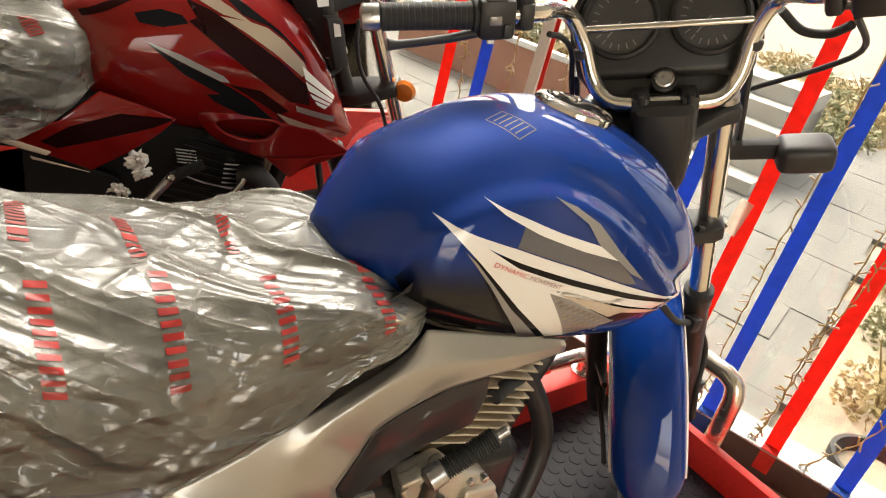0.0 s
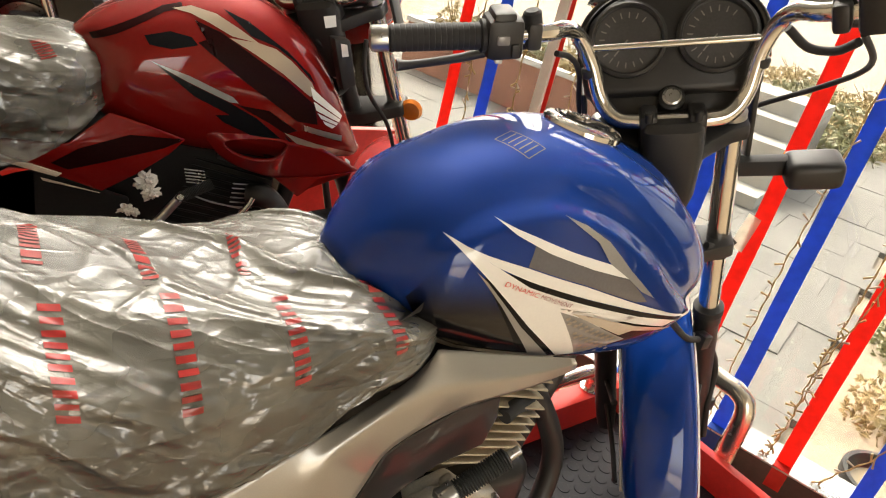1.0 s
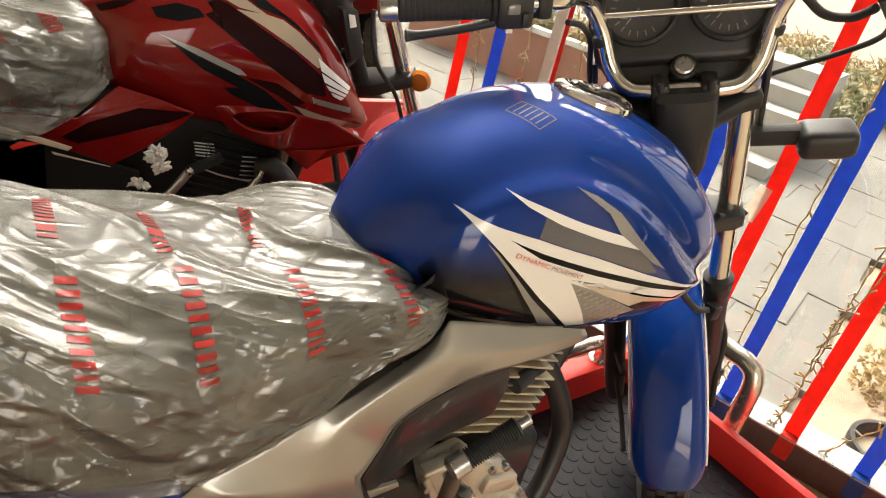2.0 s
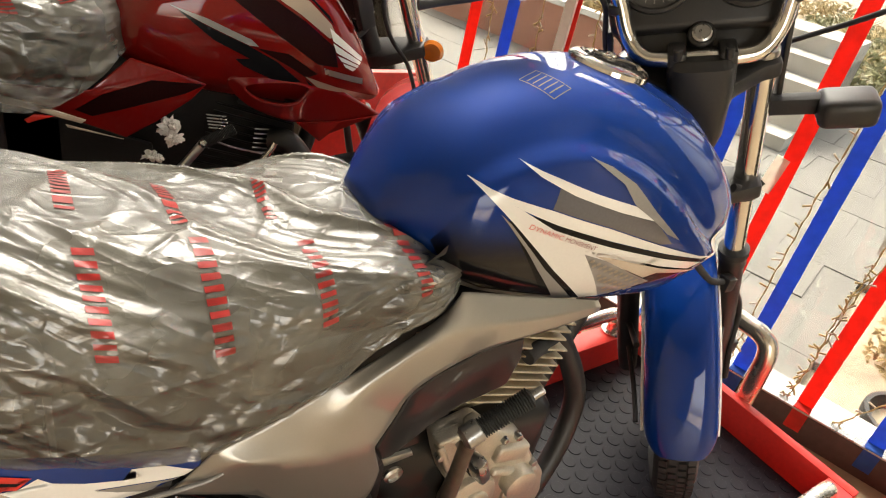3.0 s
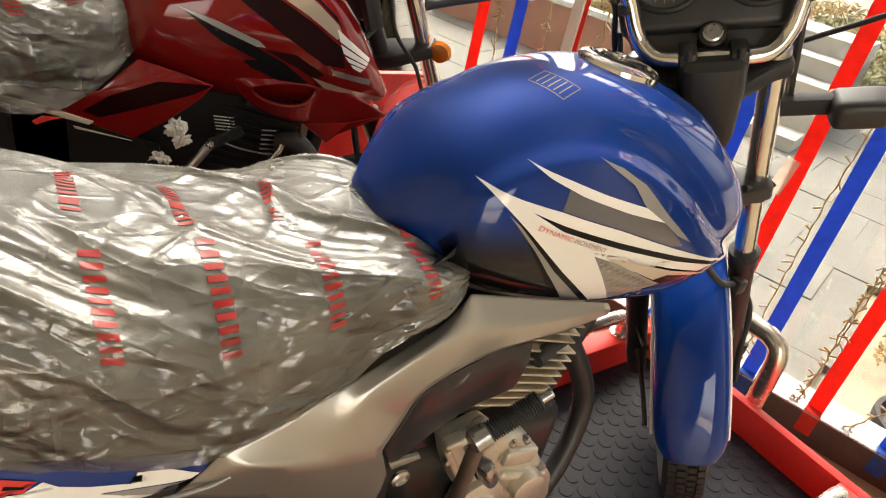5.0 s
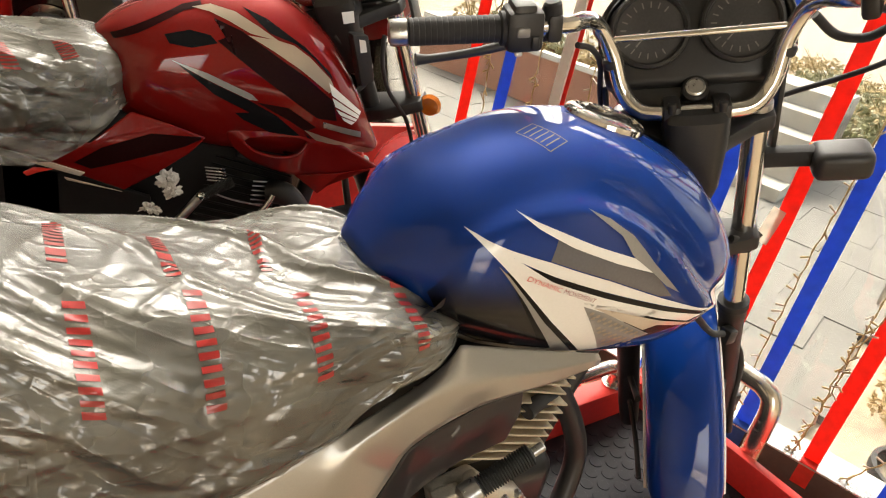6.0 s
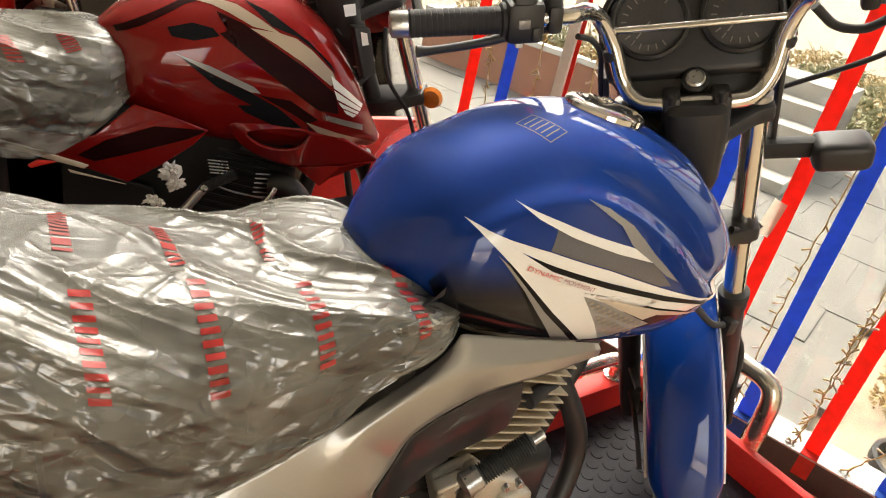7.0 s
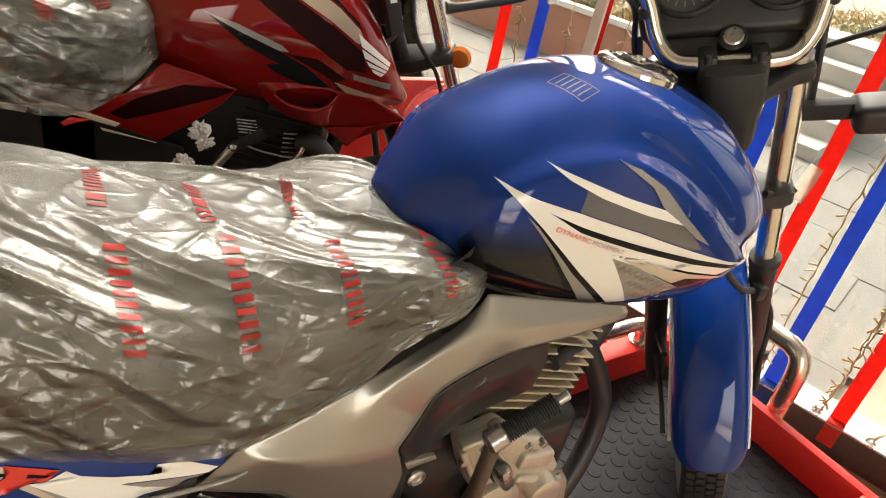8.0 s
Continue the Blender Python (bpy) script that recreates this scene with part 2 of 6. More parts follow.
def plate(points, faces, thick, inward, bev=0.003, seg=2):
    """A folded sheet panel: corners, faces by index, given a thickness and rounded edges."""
    bm = bmesh.new()
    vs = [bm.verts.new(p) for p in points]
    for f in faces:
        bm.faces.new([vs[i] for i in f])
    bmesh.ops.recalc_face_normals(bm, faces=bm.faces)
    ex = bmesh.ops.extrude_face_region(bm, geom=list(bm.faces))["geom"]
    bmesh.ops.translate(bm, vec=Vector(inward) * thick, verts=[v for v in ex if isinstance(v, bmesh.types.BMVert)])
    bmesh.ops.recalc_face_normals(bm, faces=bm.faces)
    if bev:
        sharp = [e for e in bm.edges if len(e.link_faces) == 2 and e.calc_face_angle(0) > 0.08]
        bmesh.ops.bevel(bm, geom=sharp, offset=bev, segments=seg, profile=0.5, affect="EDGES", clamp_overlap=True)
    return bm


def smooth01(t):
    t = max(0.0, min(1.0, t))
    return t * t * (3 - 2 * t)


def crinkle(nt, p, amount=1.0):
    """Creased thin film: long pulls along the sheet, and small crisp facets between them."""
    pos = nt.nodes.new("ShaderNodeTexCoord").outputs["Object"]

    def maths(op, a, b):
        n = nt.nodes.new("ShaderNodeMath")
        n.operation = op
        for i, v in enumerate((a, b)):
            if isinstance(v, (int, float)):
                n.inputs[i].default_value = v
            else:
                nt.links.new(v, n.inputs[i])
        return n.outputs[0]

    warp = node(nt, "TexNoise", Scale=7, Detail=3)
    nt.links.new(pos, warp.inputs["Vector"])
    bent = nt.nodes.new("ShaderNodeVectorMath")
    bent.operation = "MULTIPLY_ADD"
    nt.links.new(warp.outputs["Color"], bent.inputs[0])
    bent.inputs[1].default_value = (0.03, 0.03, 0.03)
    nt.links.new(pos, bent.inputs[2])
    axes = nt.nodes.new("ShaderNodeSeparateXYZ")
    nt.links.new(nt.nodes.new("ShaderNodeTexCoord").outputs["UV"], axes.inputs[0])
    x, s = axes.outputs[0], axes.outputs[1]
    # pulls run forward and down the sheet
    u = maths("ADD", maths("ADD", s, maths("MULTIPLY", x, 1.15)), maths("MULTIPLY", warp.outputs[0], 0.05))
    fan = nt.nodes.new("ShaderNodeCombineXYZ")
    nt.links.new(u, fan.inputs[0])
    nt.links.new(maths("MULTIPLY", x, 0.25), fan.inputs[1])
    # the lower side is crumpled, the top drawn smooth
    calm = node(nt, "MapRange")
    calm.inputs["From Min"].default_value, calm.inputs["From Max"].default_value = 0.40, 0.27
    calm.inputs["To Min"].default_value, calm.inputs["To Max"].default_value = 0.25, 1.0
    nt.links.new(s, calm.inputs["Value"])
    calm = calm.outputs[0]
    last = None
    for scale, strength, dist in ((9, 0.26, 0.012), (40, 0.08, 0.004)):
        pull = node(nt, "TexNoise", Scale=scale, Detail=2)
        nt.links.new(fan.outputs[0], pull.inputs["Vector"])
        crest = maths("POWER", maths("SUBTRACT", 1.0, maths("ABSOLUTE", maths("SUBTRACT", maths("MULTIPLY", pull.outputs[0], 2.0), 1.0), 0)), 3.0)
        b = node(nt, "Bump", Strength=strength * amount, Distance=dist)
        nt.links.new(crest, b.inputs["Height"])
        if last:
            nt.links.new(last, b.inputs["Normal"])
        last = b.outputs[0]
    for scale, turn, wide, strength in ((13, (0.4, 0.3, 0.1), (0.5, 1.0, 1.5), 0.3), (27, (0.2, -0.5, 0.6), (0.6, 1.0, 1.3), 0.27), (60, (0.7, 0.1, 0.2), (0.8, 1.0, 1.1), 0.24)):
        mp = nt.nodes.new("ShaderNodeMapping")
        mp.inputs["Rotation"].default_value = turn
        mp.inputs["Scale"].default_value = wide
        nt.links.new(bent.outputs[0], mp.inputs["Vector"])
        vo = node(nt, "TexVoronoi", Scale=scale)
        vo.feature = "DISTANCE_TO_EDGE"
        nt.links.new(mp.outputs[0], vo.inputs["Vector"])
        b = node(nt, "Bump", Strength=strength * amount, Distance=0.45 / scale)
        nt.links.new(maths("MINIMUM", vo.outputs["Distance"], 0.09), b.inputs["Height"])
        b.invert = True
        nt.links.new(last, b.inputs["Normal"])
        last = b.outputs[0]
    for scale, turn, stretch, k in ((18, (0.3, 0.45, 0.2), (0.35, 1.0, 1.5), 0.15), (42, (0.1, -0.35, 0.4), (0.45, 1.0, 1.4), 0.15), (95, (0.5, 0.2, -0.3), (0.6, 1, 1.2), 0.08)):
        mp = nt.nodes.new("ShaderNodeMapping")
        mp.inputs["Rotation"].default_value = turn
        mp.inputs["Scale"].default_value = stretch
        nt.links.new(bent.outputs[0], mp.inputs["Vector"])
        vo = node(nt, "TexVoronoi", Scale=scale)
        nt.links.new(mp.outputs[0], vo.inputs["Vector"])
        tip = nt.nodes.new("ShaderNodeVectorMath")
        tip.operation = "SUBTRACT"
        nt.links.new(vo.outputs["Color"], tip.inputs[0])
        tip.inputs[1].default_value = (0.5, 0.5, 0.5)
        add = nt.nodes.new("ShaderNodeVectorMath")
        add.operation = "MULTIPLY_ADD"
        nt.links.new(tip.outputs[0], add.inputs[0])
        nt.links.new(maths("MULTIPLY", calm, k * amount), add.inputs[1])
        nt.links.new(last, add.inputs[2])
        last = add.outputs[0]
    unit = nt.nodes.new("ShaderNodeVectorMath")
    unit.operation = "NORMALIZE"
    nt.links.new(last, unit.inputs[0])
    nt.links.new(unit.outputs[0], p.inputs["Normal"])
    nt.links.new(unit.outputs[0], p.inputs["Coat Normal"])
    return warp


def film_material():
    """Thin crumpled polythene: part clear, part milky, glossy."""
    m, nt, p = nodes_of("wrapping_film")
    n1 = crinkle(nt, p)
    nt.links.new(ramp(nt, n1.outputs[0], [(0.3, (0.045, 0.042, 0.032)), (0.7, (0.11, 0.105, 0.084))]), p.inputs["Base Color"])
    p.inputs["Roughness"].default_value = 0.30
    p.inputs["IOR"].default_value = 1.7
    p.inputs["Coat Weight"].default_value = 1.0
    p.inputs["Coat IOR"].default_value = 1.82
    p.inputs["Coat Roughness"].default_value = 0.19
    tr = nt.nodes.new("ShaderNodeBsdfTransparent")
    mx = nt.nodes.new("ShaderNodeMixShader")
    f = node(nt, "MapRange")
    f.inputs["From Min"].default_value, f.inputs["From Max"].default_value = 0.35, 0.65
    f.inputs["To Min"].default_value, f.inputs["To Max"].default_value = 0.6, 0.85
    nt.links.new(n1.outputs[0], f.inputs["Value"])
    nt.links.new(f.outputs[0], mx.inputs[0])
    nt.links.new(tr.outputs[0], mx.inputs[1])
    nt.links.new(p.outputs[0], mx.inputs[2])
    nt.links.new(mx.outputs[0], nt.nodes["Material Output"].inputs[0])
    return m


FILM = film_material()


def film_point(table, x, s, seed):
    """A place on a draped seat film: x along the seat, s from 0 (right hem) over the top to 1 (left hem)."""
    top, bot, half = lerp_table(table, x)
    a = radians(207 - 234 * s)
    c, w = math.cos(a), math.sin(a)
    mid = bot + (top - bot) * 0.3
    y = half * math.copysign(abs(c) ** 0.62 if w > 0 else 1.0, c)
    z = mid + (top - mid) * abs(w) ** 0.7 if w > 0 else mid - (mid - bot) * min(1, -w / 0.454)
    n = Vector((0, c, max(w, -0.2))).normalized()
    # long pulls run down and forward, and close up towards the nose
    v = s + 1.1 * x + 0.008 * math.sin(x * 13 + seed)
    low = smooth01((0.36 - s) / 0.12)
    nose = smooth01((table[-1][0] - x) / 0.10)
    sparse = smooth01((noise.noise(Vector((v * 5, x * 5, seed + 21))) + 0.25) / 0.5)
    pull = (1 - abs(noise.noise(Vector((v * 7, x * 0.7, seed))))) ** 6 * 0.012
    pull += (1 - abs(noise.noise(Vector((v * 19 + 4, x * 1.5, seed + 7))))) ** 7 * 0.004 * sparse
    pull += (1 - abs(noise.noise(Vector((s * 9 - x * 8, x * 6, seed + 13))))) ** 12 * 0.003 * (1 - sparse)
    fold = pull * (1 - 0.65 * low) * nose
    vo = noise.voronoi(Vector((x * 13 + s * 4, s * 9, seed + 3)))[0]
    fold += min(0.5, vo[1] - vo[0]) * (0.001 + 0.011 * low)
    vo = noise.voronoi(Vector((x * 26 + s * 5, s * 19 - x * 8, seed + 5)))[0]
    fold += min(0.5, vo[1] - vo[0]) * (0.0003 + 0.0045 * low)
    hem = smooth01((0.10 - s) / 0.10)
    return Vector((x, y, z - 0.004 * low)) + n * (fold - 0.013 + 0.010 * low + 0.006 * hem), n


def film_sheet(table, x0, x1, nx, ns, seed):
    bm = bmesh.new()
    rows = [[bm.verts.new(film_point(table, x0 + (x1 - x0) * i / nx, k / ns, seed)[0]) for k in range(ns + 1)] for i in range(nx + 1)]
    for a, b in zip(rows, rows[1:]):
        for k in range(ns):
            bm.faces.new((a[k], a[k + 1], b[k + 1], b[k]))
    bm.faces.new(rows[-1])
    uv = bm.loops.layers.uv.new("sheet")
    place = {v: (x0 + (x1 - x0) * i / nx, k / ns) for i, r in enumerate(rows) for k, v in enumerate(r)}
    for f in bm.faces:
        for corner in f.loops:
            corner[uv].uv = place[corner.vert]
    return bm


def film_print(table, seed, start, end, width, shear=0.0):
    """Five plain printed marks in a row on the film, each a pair of bars, from start to end (x, s)."""
    bm = bmesh.new()
    for j in range(5):
        t0, t1 = (j + 0.05) / 5, (j + 0.90) / 5
        for c0, c1 in ((0.04, 0.34), (0.60, 0.94)):
            grid = []
            for a in range(8):
                t = t0 + (t1 - t0) * (c0 + (c1 - c0) * a / 7)
                row = []
                for b in range(9):
                    c = b / 8 - 0.5
                    x = start[0] + (end[0] - start[0]) * t + width * c
                    s = start[1] + (end[1] - start[1]) * t + shear * c
                    p, n = film_point(table, x, s, seed)
                    row.append(bm.verts.new(p + n * 0.0009))
                grid.append(row)
            for r, q in zip(grid, grid[1:]):
                for b in range(8):
                    bm.faces.new((r[b], r[b + 1], q[b + 1], q[b]))
    return bm

# ---- the place ----
FLOOR_Z = -0.13
GROUND_Z = -0.62
TURN = Matrix.Rotation(radians(20), 4, "Z")
WIN_N = Vector((math.cos(radians(20)), math.sin(radians(20)), 0))
WIN = Matrix.Translation(WIN_N * 1.84) @ TURN  # local x outward, y along the glass, z up


def setting(name, bm, material, label, category, smooth=False):
    return tagged(part(name, bm, material, None, "", smooth), label, category, "", "structure")


def tape(name, color):
    """Coloured tape that lets some daylight through."""
    m, nt, p = nodes_of(name)
    pos = nt.nodes.new("ShaderNodeTexCoord").outputs["Object"]
    n = node(nt, "TexNoise", Scale=30, Detail=5)
    nt.links.new(pos, n.inputs["Vector"])
    col = ramp(nt, n.outputs[0], [(0.3, tint(color, 0.88)), (0.7, tint(color, 1.1))])
    nt.links.new(col, p.inputs["Base Color"])
    p.inputs["Roughness"].default_value = 0.45
    tl = nt.nodes.new("ShaderNodeBsdfTranslucent")
    nt.links.new(col, tl.inputs["Color"])
    mx = nt.nodes.new("ShaderNodeMixShader")
    mx.inputs[0].default_value = 0.6
    nt.links.new(p.outputs[0], mx.inputs[1])
    nt.links.new(tl.outputs[0], mx.inputs[2])
    nt.links.new(mx.outputs[0], nt.nodes["Material Output"].inputs[0])
    return m


def glass_material():
    m, nt, p = nodes_of("window_glass")
    tr = nt.nodes.new("ShaderNodeBsdfTransparent")
    tr.inputs[0].default_value = (0.64, 0.64, 0.62, 1)
    gl = nt.nodes.new("ShaderNodeBsdfGlossy")
    gl.inputs["Roughness"].default_value = 0.02
    fr = nt.nodes.new("ShaderNodeFresnel")
    fr.inputs[0].default_value = 1.45
    mx = nt.nodes.new("ShaderNodeMixShader")
    nt.links.new(fr.outputs[0], mx.inputs[0])
    nt.links.new(tr.outputs[0], mx.inputs[1])
    nt.links.new(gl.outputs[0], mx.inputs[2])
    nt.links.new(mx.outputs[0], nt.nodes["Material Output"].inputs[0])
    return m


TAPER, TAPEB = tape("red_tape_film", (0.78, 0.06, 0.045)), tape("blue_tape_film", (0.05, 0.16, 0.60))
GLASS = glass_material()

TERRA = surface("terracotta_plaster", (0.42, 0.20, 0.14), rough=0.8, grain=50, stain=3, vary=0.2, bump=0.2, bumpscale=80)
SOIL = surface("dry_soil", (0.34, 0.28, 0.21), rough=0.95, grain=30, stain=4, vary=0.35, bump=0.5, bumpscale=60)
LEAFY = surface("green_leaf", (0.15, 0.145, 0.05), rough=0.6, grain=60, stain=6, vary=0.5)
STRAW = surface("dry_leaf", (0.34, 0.25, 0.11), rough=0.75, grain=60, stain=6, vary=0.45)
WIRE = surface("tan_wire", (0.40, 0.29, 0.12), rough=0.6, grain=200, stain=20, vary=0.25)
CONCRETE = surface("pale_concrete", (0.46, 0.435, 0.39), rough=0.85, grain=40, stain=3, vary=0.18, bump=0.2, bumpscale=90)

LEDGE = surface("pale_ledge_paint", (0.42, 0.41, 0.40), rough=0.6, grain=60, stain=4, vary=0.12)
setting("floor", block(-4, 1.82, -4, 9, FLOOR_Z - 0.45, FLOOR_Z, m=TURN), FLOOR, "tan tiled shop floor", "floor")
# ceiling and walls
setting("ceiling", block(-4.0, 2.1, -4, 9, 4.2, 4.24, m=TURN), CEIL, "white painted shop ceiling", "ceiling")
# the south opening is out of view, added to let light in
setting("wall_south", joined(block(-4, -3.0, -3.3, -3.2, FLOOR_Z, 4.2, m=TURN), block(-0.8, 1.81, -3.3, -3.2, FLOOR_Z, 4.2, m=TURN), block(-3.0, -0.8, -3.3, -3.2, 2.4, 4.2, m=TURN)), WALL, "unseen cream painted wall with an opening added to let light in", "wall")
setting("wall_north", block(-4, 1.81, 9, 9.1, FLOOR_Z, 4.2, m=TURN), WALL, "plain cream painted wall", "wall")
setting("wall_west", block(-4.1, -4, -4.1, 9.1, FLOOR_Z, 4.2, m=TURN), WALL, "plain cream painted wall", "wall")
sill = setting("window_sill", block(-0.02, 0.05, -4, 9, FLOOR_Z - 0.3, -0.035, 0.004, m=WIN), DARKSILL, "dark brown sill under the shop window", "window sill")
part("sill_trim", block(-0.024, 0.052, -3.12, 6.22, -0.034, -0.028, 0.002, m=WIN), STEEL, sill, "thin bright sill edge", False)
setting("ground", block(-300, 300, -300, 300, GROUND_Z - 0.3, GROUND_Z), SOIL, "sunlit sandy ground outside the shop window", "ground")
setting("ledge", block(0.055, 0.17, -4, 7, GROUND_Z, -0.06, 0.008, m=WIN), LEDGE, "pale painted ledge outside the window", "ledge")

setting("wall_east", joined(block(-0.03, 0.1, -4.1, 9.1, 4.102, 4.2, m=WIN), block(-0.03, 0.1, -4.1, -3.12, -0.034, 4.102, m=WIN), block(-0.03, 0.1, 6.22, 9.1, -0.034, 4.102, m=WIN)), WALL, "cream wall around the shop window", "wall")
win = tagged(new("window_1"), "tall shop window with white frame bars", "window", "", "structure")
for w in (-3.1, -2.05, -1.0, 0.415, 1.85, 3.3, 4.75, 6.2):
    part("window_bar", block(0.0, 0.045, w - 0.018, w + 0.018, -0.027, 4.1, 0.003, m=WIN), WHITEPAINT, win, "", False)
for a, b in ((-3.08, -2.07), (-2.03, -1.02), (-0.98, 0.395), (0.435, 1.83), (1.87, 3.28), (3.32, 4.73), (4.77, 6.18)):
    part("window_rail", block(0.002, 0.043, a, b, 2.45, 2.49, 0.003, m=WIN), WHITEPAINT, win, "", False)
    g = part("pane", block(0.02, 0.026, a, b, -0.027, 4.1, m=WIN), GLASS, win, "", False)
    g.visible_shadow = False

for w, mat, nm in ((-0.885, TAPEB, "blue"), (-0.687, TAPER, "red"), (-0.487, TAPEB, "blue"), (-0.35, TAPER, "red"), (-0.164, TAPEB, "blue"), (0.405, TAPER, "red"), (0.62, TAPEB, "blue"), (0.763, TAPER, "red")):
    bm = bmesh.new()
    rows = []
    for i in range(60):
        z = -0.06 + 4.1 * i / 59
        o = 0.0015 * noise.noise(Vector((w * 9, z * 3, 0)))
        rows.append([bm.verts.new(WIN @ Vector((x, w + sgn * 0.0225 + o, z))) for x, sgn in ((0.012, -1), (0.012, 1), (0.0132, 1), (0.0132, -1))])
    for a, b in zip(rows, rows[1:]):
        for k in range(4):
            bm.faces.new((a[k], a[(k + 1) % 4], b[(k + 1) % 4], b[k]))
    foot = WIN @ Vector((-0.021, w, -0.10))
    stripe = thing("tape_stripe", nm + " tape stripe running up the shop window", "tape stripe", foot, "window stripes")
    away = Matrix.Translation(-foot)
    part("strip", moved(bm, away), mat, stripe, "", False)
    end = joined(block(-0.0225, -0.021, w - 0.0225, w + 0.0225, -0.10, -0.0269, m=WIN), block(-0.0225, 0.0115, w - 0.0225, w + 0.0225, -0.0268, -0.0258, m=WIN))
    part("folded_end", moved(end, away), mat, stripe, "tape end folded over the sill", False)
bm = slab([(-0.024, -0.05), (0.012, -0.055), (0.02, 0.01), (0.024, 0.05), (-0.012, 0.056), (-0.02, 0.0)], 0.0012, 0, WIN @ pose(0.008, -0.325, 0.56, 90, 0, -90))
tagged(part("masking_tape", bm, tape("paper_tape", (0.78, 0.75, 0.68)), None, "", False), "scrap of white masking tape stuck across a red stripe", "masking tape")

# platforms
def platform(m, label):
    plat = thing("display_platform", label, "platform")
    plat.matrix_world = m
    part("mat", block(-2.3, 0, -0.29, 0.29, -0.02, 0.0), MAT, plat, "black studded rubber mat", False)
    part("curb", block(0.0, 0.03, -0.345, 0.345, FLOOR_Z, 0.09, 0.003), FRAMERED, plat)
    part("curb", block(-2.3, -0.001, 0.285, 0.345, FLOOR_Z, 0.09, 0.003), FRAMERED, plat)
    part("curb", block(-2.3, -0.001, -0.345, -0.285, FLOOR_Z, 0.09, 0.003), FRAMERED, plat)
    part("curb", block(-2.33, -2.301, -0.345, 0.345, FLOOR_Z, 0.09, 0.003), FRAMERED, plat)
    for s in (1, -1):
        y = 0.317 * s
        r = part("rail", tube([(-0.115, y, 0.092), (-0.112, y, 0.12), (-0.125, y, 0.148), (-0.16, y, 0.158), (-0.3, y, 0.158), (-0.7, y, 0.158), (-0.74, y, 0.15), (-0.755, y, 0.12), (-0.756, y, 0.092)], 0.0185, 8, 16), RAILSTEEL, plat, "low polished tie-down rail")
        for x in (-0.115, -0.756):
            part("flange", lathe([(0.03, 0.0905), (0.03, 0.094), (0.016, 0.097)], Matrix.Translation((x, y, 0)), 24), CHROME, r)
            for k in (0, 1):
                part("screw", lathe([(0.004, 0.094), (0.004, 0.097), (0.002, 0.098)], Matrix.Translation((x + 0.022 * (2 * k - 1), y, 0)), 10), STEEL, r)
    part("rail", tube([(0.05, -0.02, -0.10), (0.05, -0.02, 0.15), (0.05, -0.012, 0.235), (0.05, 0.02, 0.262), (0.05, 0.07, 0.264), (0.05, 0.24, 0.264), (0.05, 0.29, 0.255), (0.05, 0.315, 0.22), (0.05, 0.32, 0.14), (0.05, 0.32, -0.10)], 0.025, 8, 20), RAILSTEEL, plat, "upright polished guard rail")
    return plat


PLAT = Matrix.Translation((1.6, 0.03, 0)) @ Matrix.Rotation(radians(4.5), 4, "Z")
plat = platform(PLAT, "low red steel display platform with black rubber mat and chrome rails")
PLAT2 = Matrix.Translation((1.36, 0.74, 0)) @ Matrix.Rotation(radians(4.5), 4, "Z")
plat2 = platform(PLAT2, "low red steel display platform under the red motorcycle")
tagged(part("display_board", block(0.86, 1.25, 1.22, 1.25, FLOOR_Z, 0.50, 0.004), FRAMERED), "plain red painted board standing behind the red motorcycle", "board")

crate = thing("steel_box", "dark red painted steel box on the floor beside the platform", "box", (1.606, -0.319, FLOOR_Z))
crate.rotation_euler = (0, 0, radians(-0.7))
part("shell", joined(block(0, 0.34, -0.22, 0, 0, 0.105, 0.004)), FRAMERED, crate, "", False)
part("lid", block(-0.004, 0.344, -0.224, 0.004, 0.1055, 0.112, 0.002), FRAMERED, crate, "", False)

# ---- the blue motorcycle ----
bike = thing("motorcycle", "new blue motorcycle with silver side panels and film-wrapped seat", "motorcycle", (0.4, 0, 0))
BI = Matrix.Translation((-0.4, 0, 0))


def bpart(name, bm, material, label="", **k):
    return part(name, moved(bm, BI), material, bike, label, **k)


def sub(name, bm, material, parent, label="", **k):
    """A piece given in world places, under a part."""
    return part(name, moved(bm, Matrix.Translation(-shift_of(parent))), material, parent, label, **k)


DIALFACE = surface("dial_face", (0.05, 0.05, 0.052), rough=0.3, coat=0.6, grain=300, stain=20, vary=0.3)
# x; then top height, bottom height, half width, height of the widest line
TANK = [(0.43, 0.80, 0.755, 0.042, 0.785), (0.46, 0.848, 0.745, 0.078, 0.80), (0.50, 0.895, 0.724, 0.106, 0.81), (0.56, 0.928, 0.702, 0.126, 0.82),
        (0.63, 0.952, 0.685, 0.142, 0.82), (0.70, 0.962, 0.673, 0.150, 0.815), (0.77, 0.958, 0.665, 0.155, 0.81), (0.84, 0.938, 0.666, 0.156, 0.80),
        (0.89, 0.915, 0.685, 0.152, 0.79), (0.93, 0.885, 0.705, 0.140, 0.785), (0.96, 0.852, 0.735, 0.120, 0.785), (0.978, 0.82, 0.76, 0.095, 0.785)]
POD = [(0.46, 0.80), (0.493, 0.848), (0.539, 0.88), (0.589, 0.90), (0.629, 0.907), (0.672, 0.902), (0.722, 0.884), (0.79, 0.842), (0.851, 0.795), (0.90, 0.765), (0.98, 0.74)]


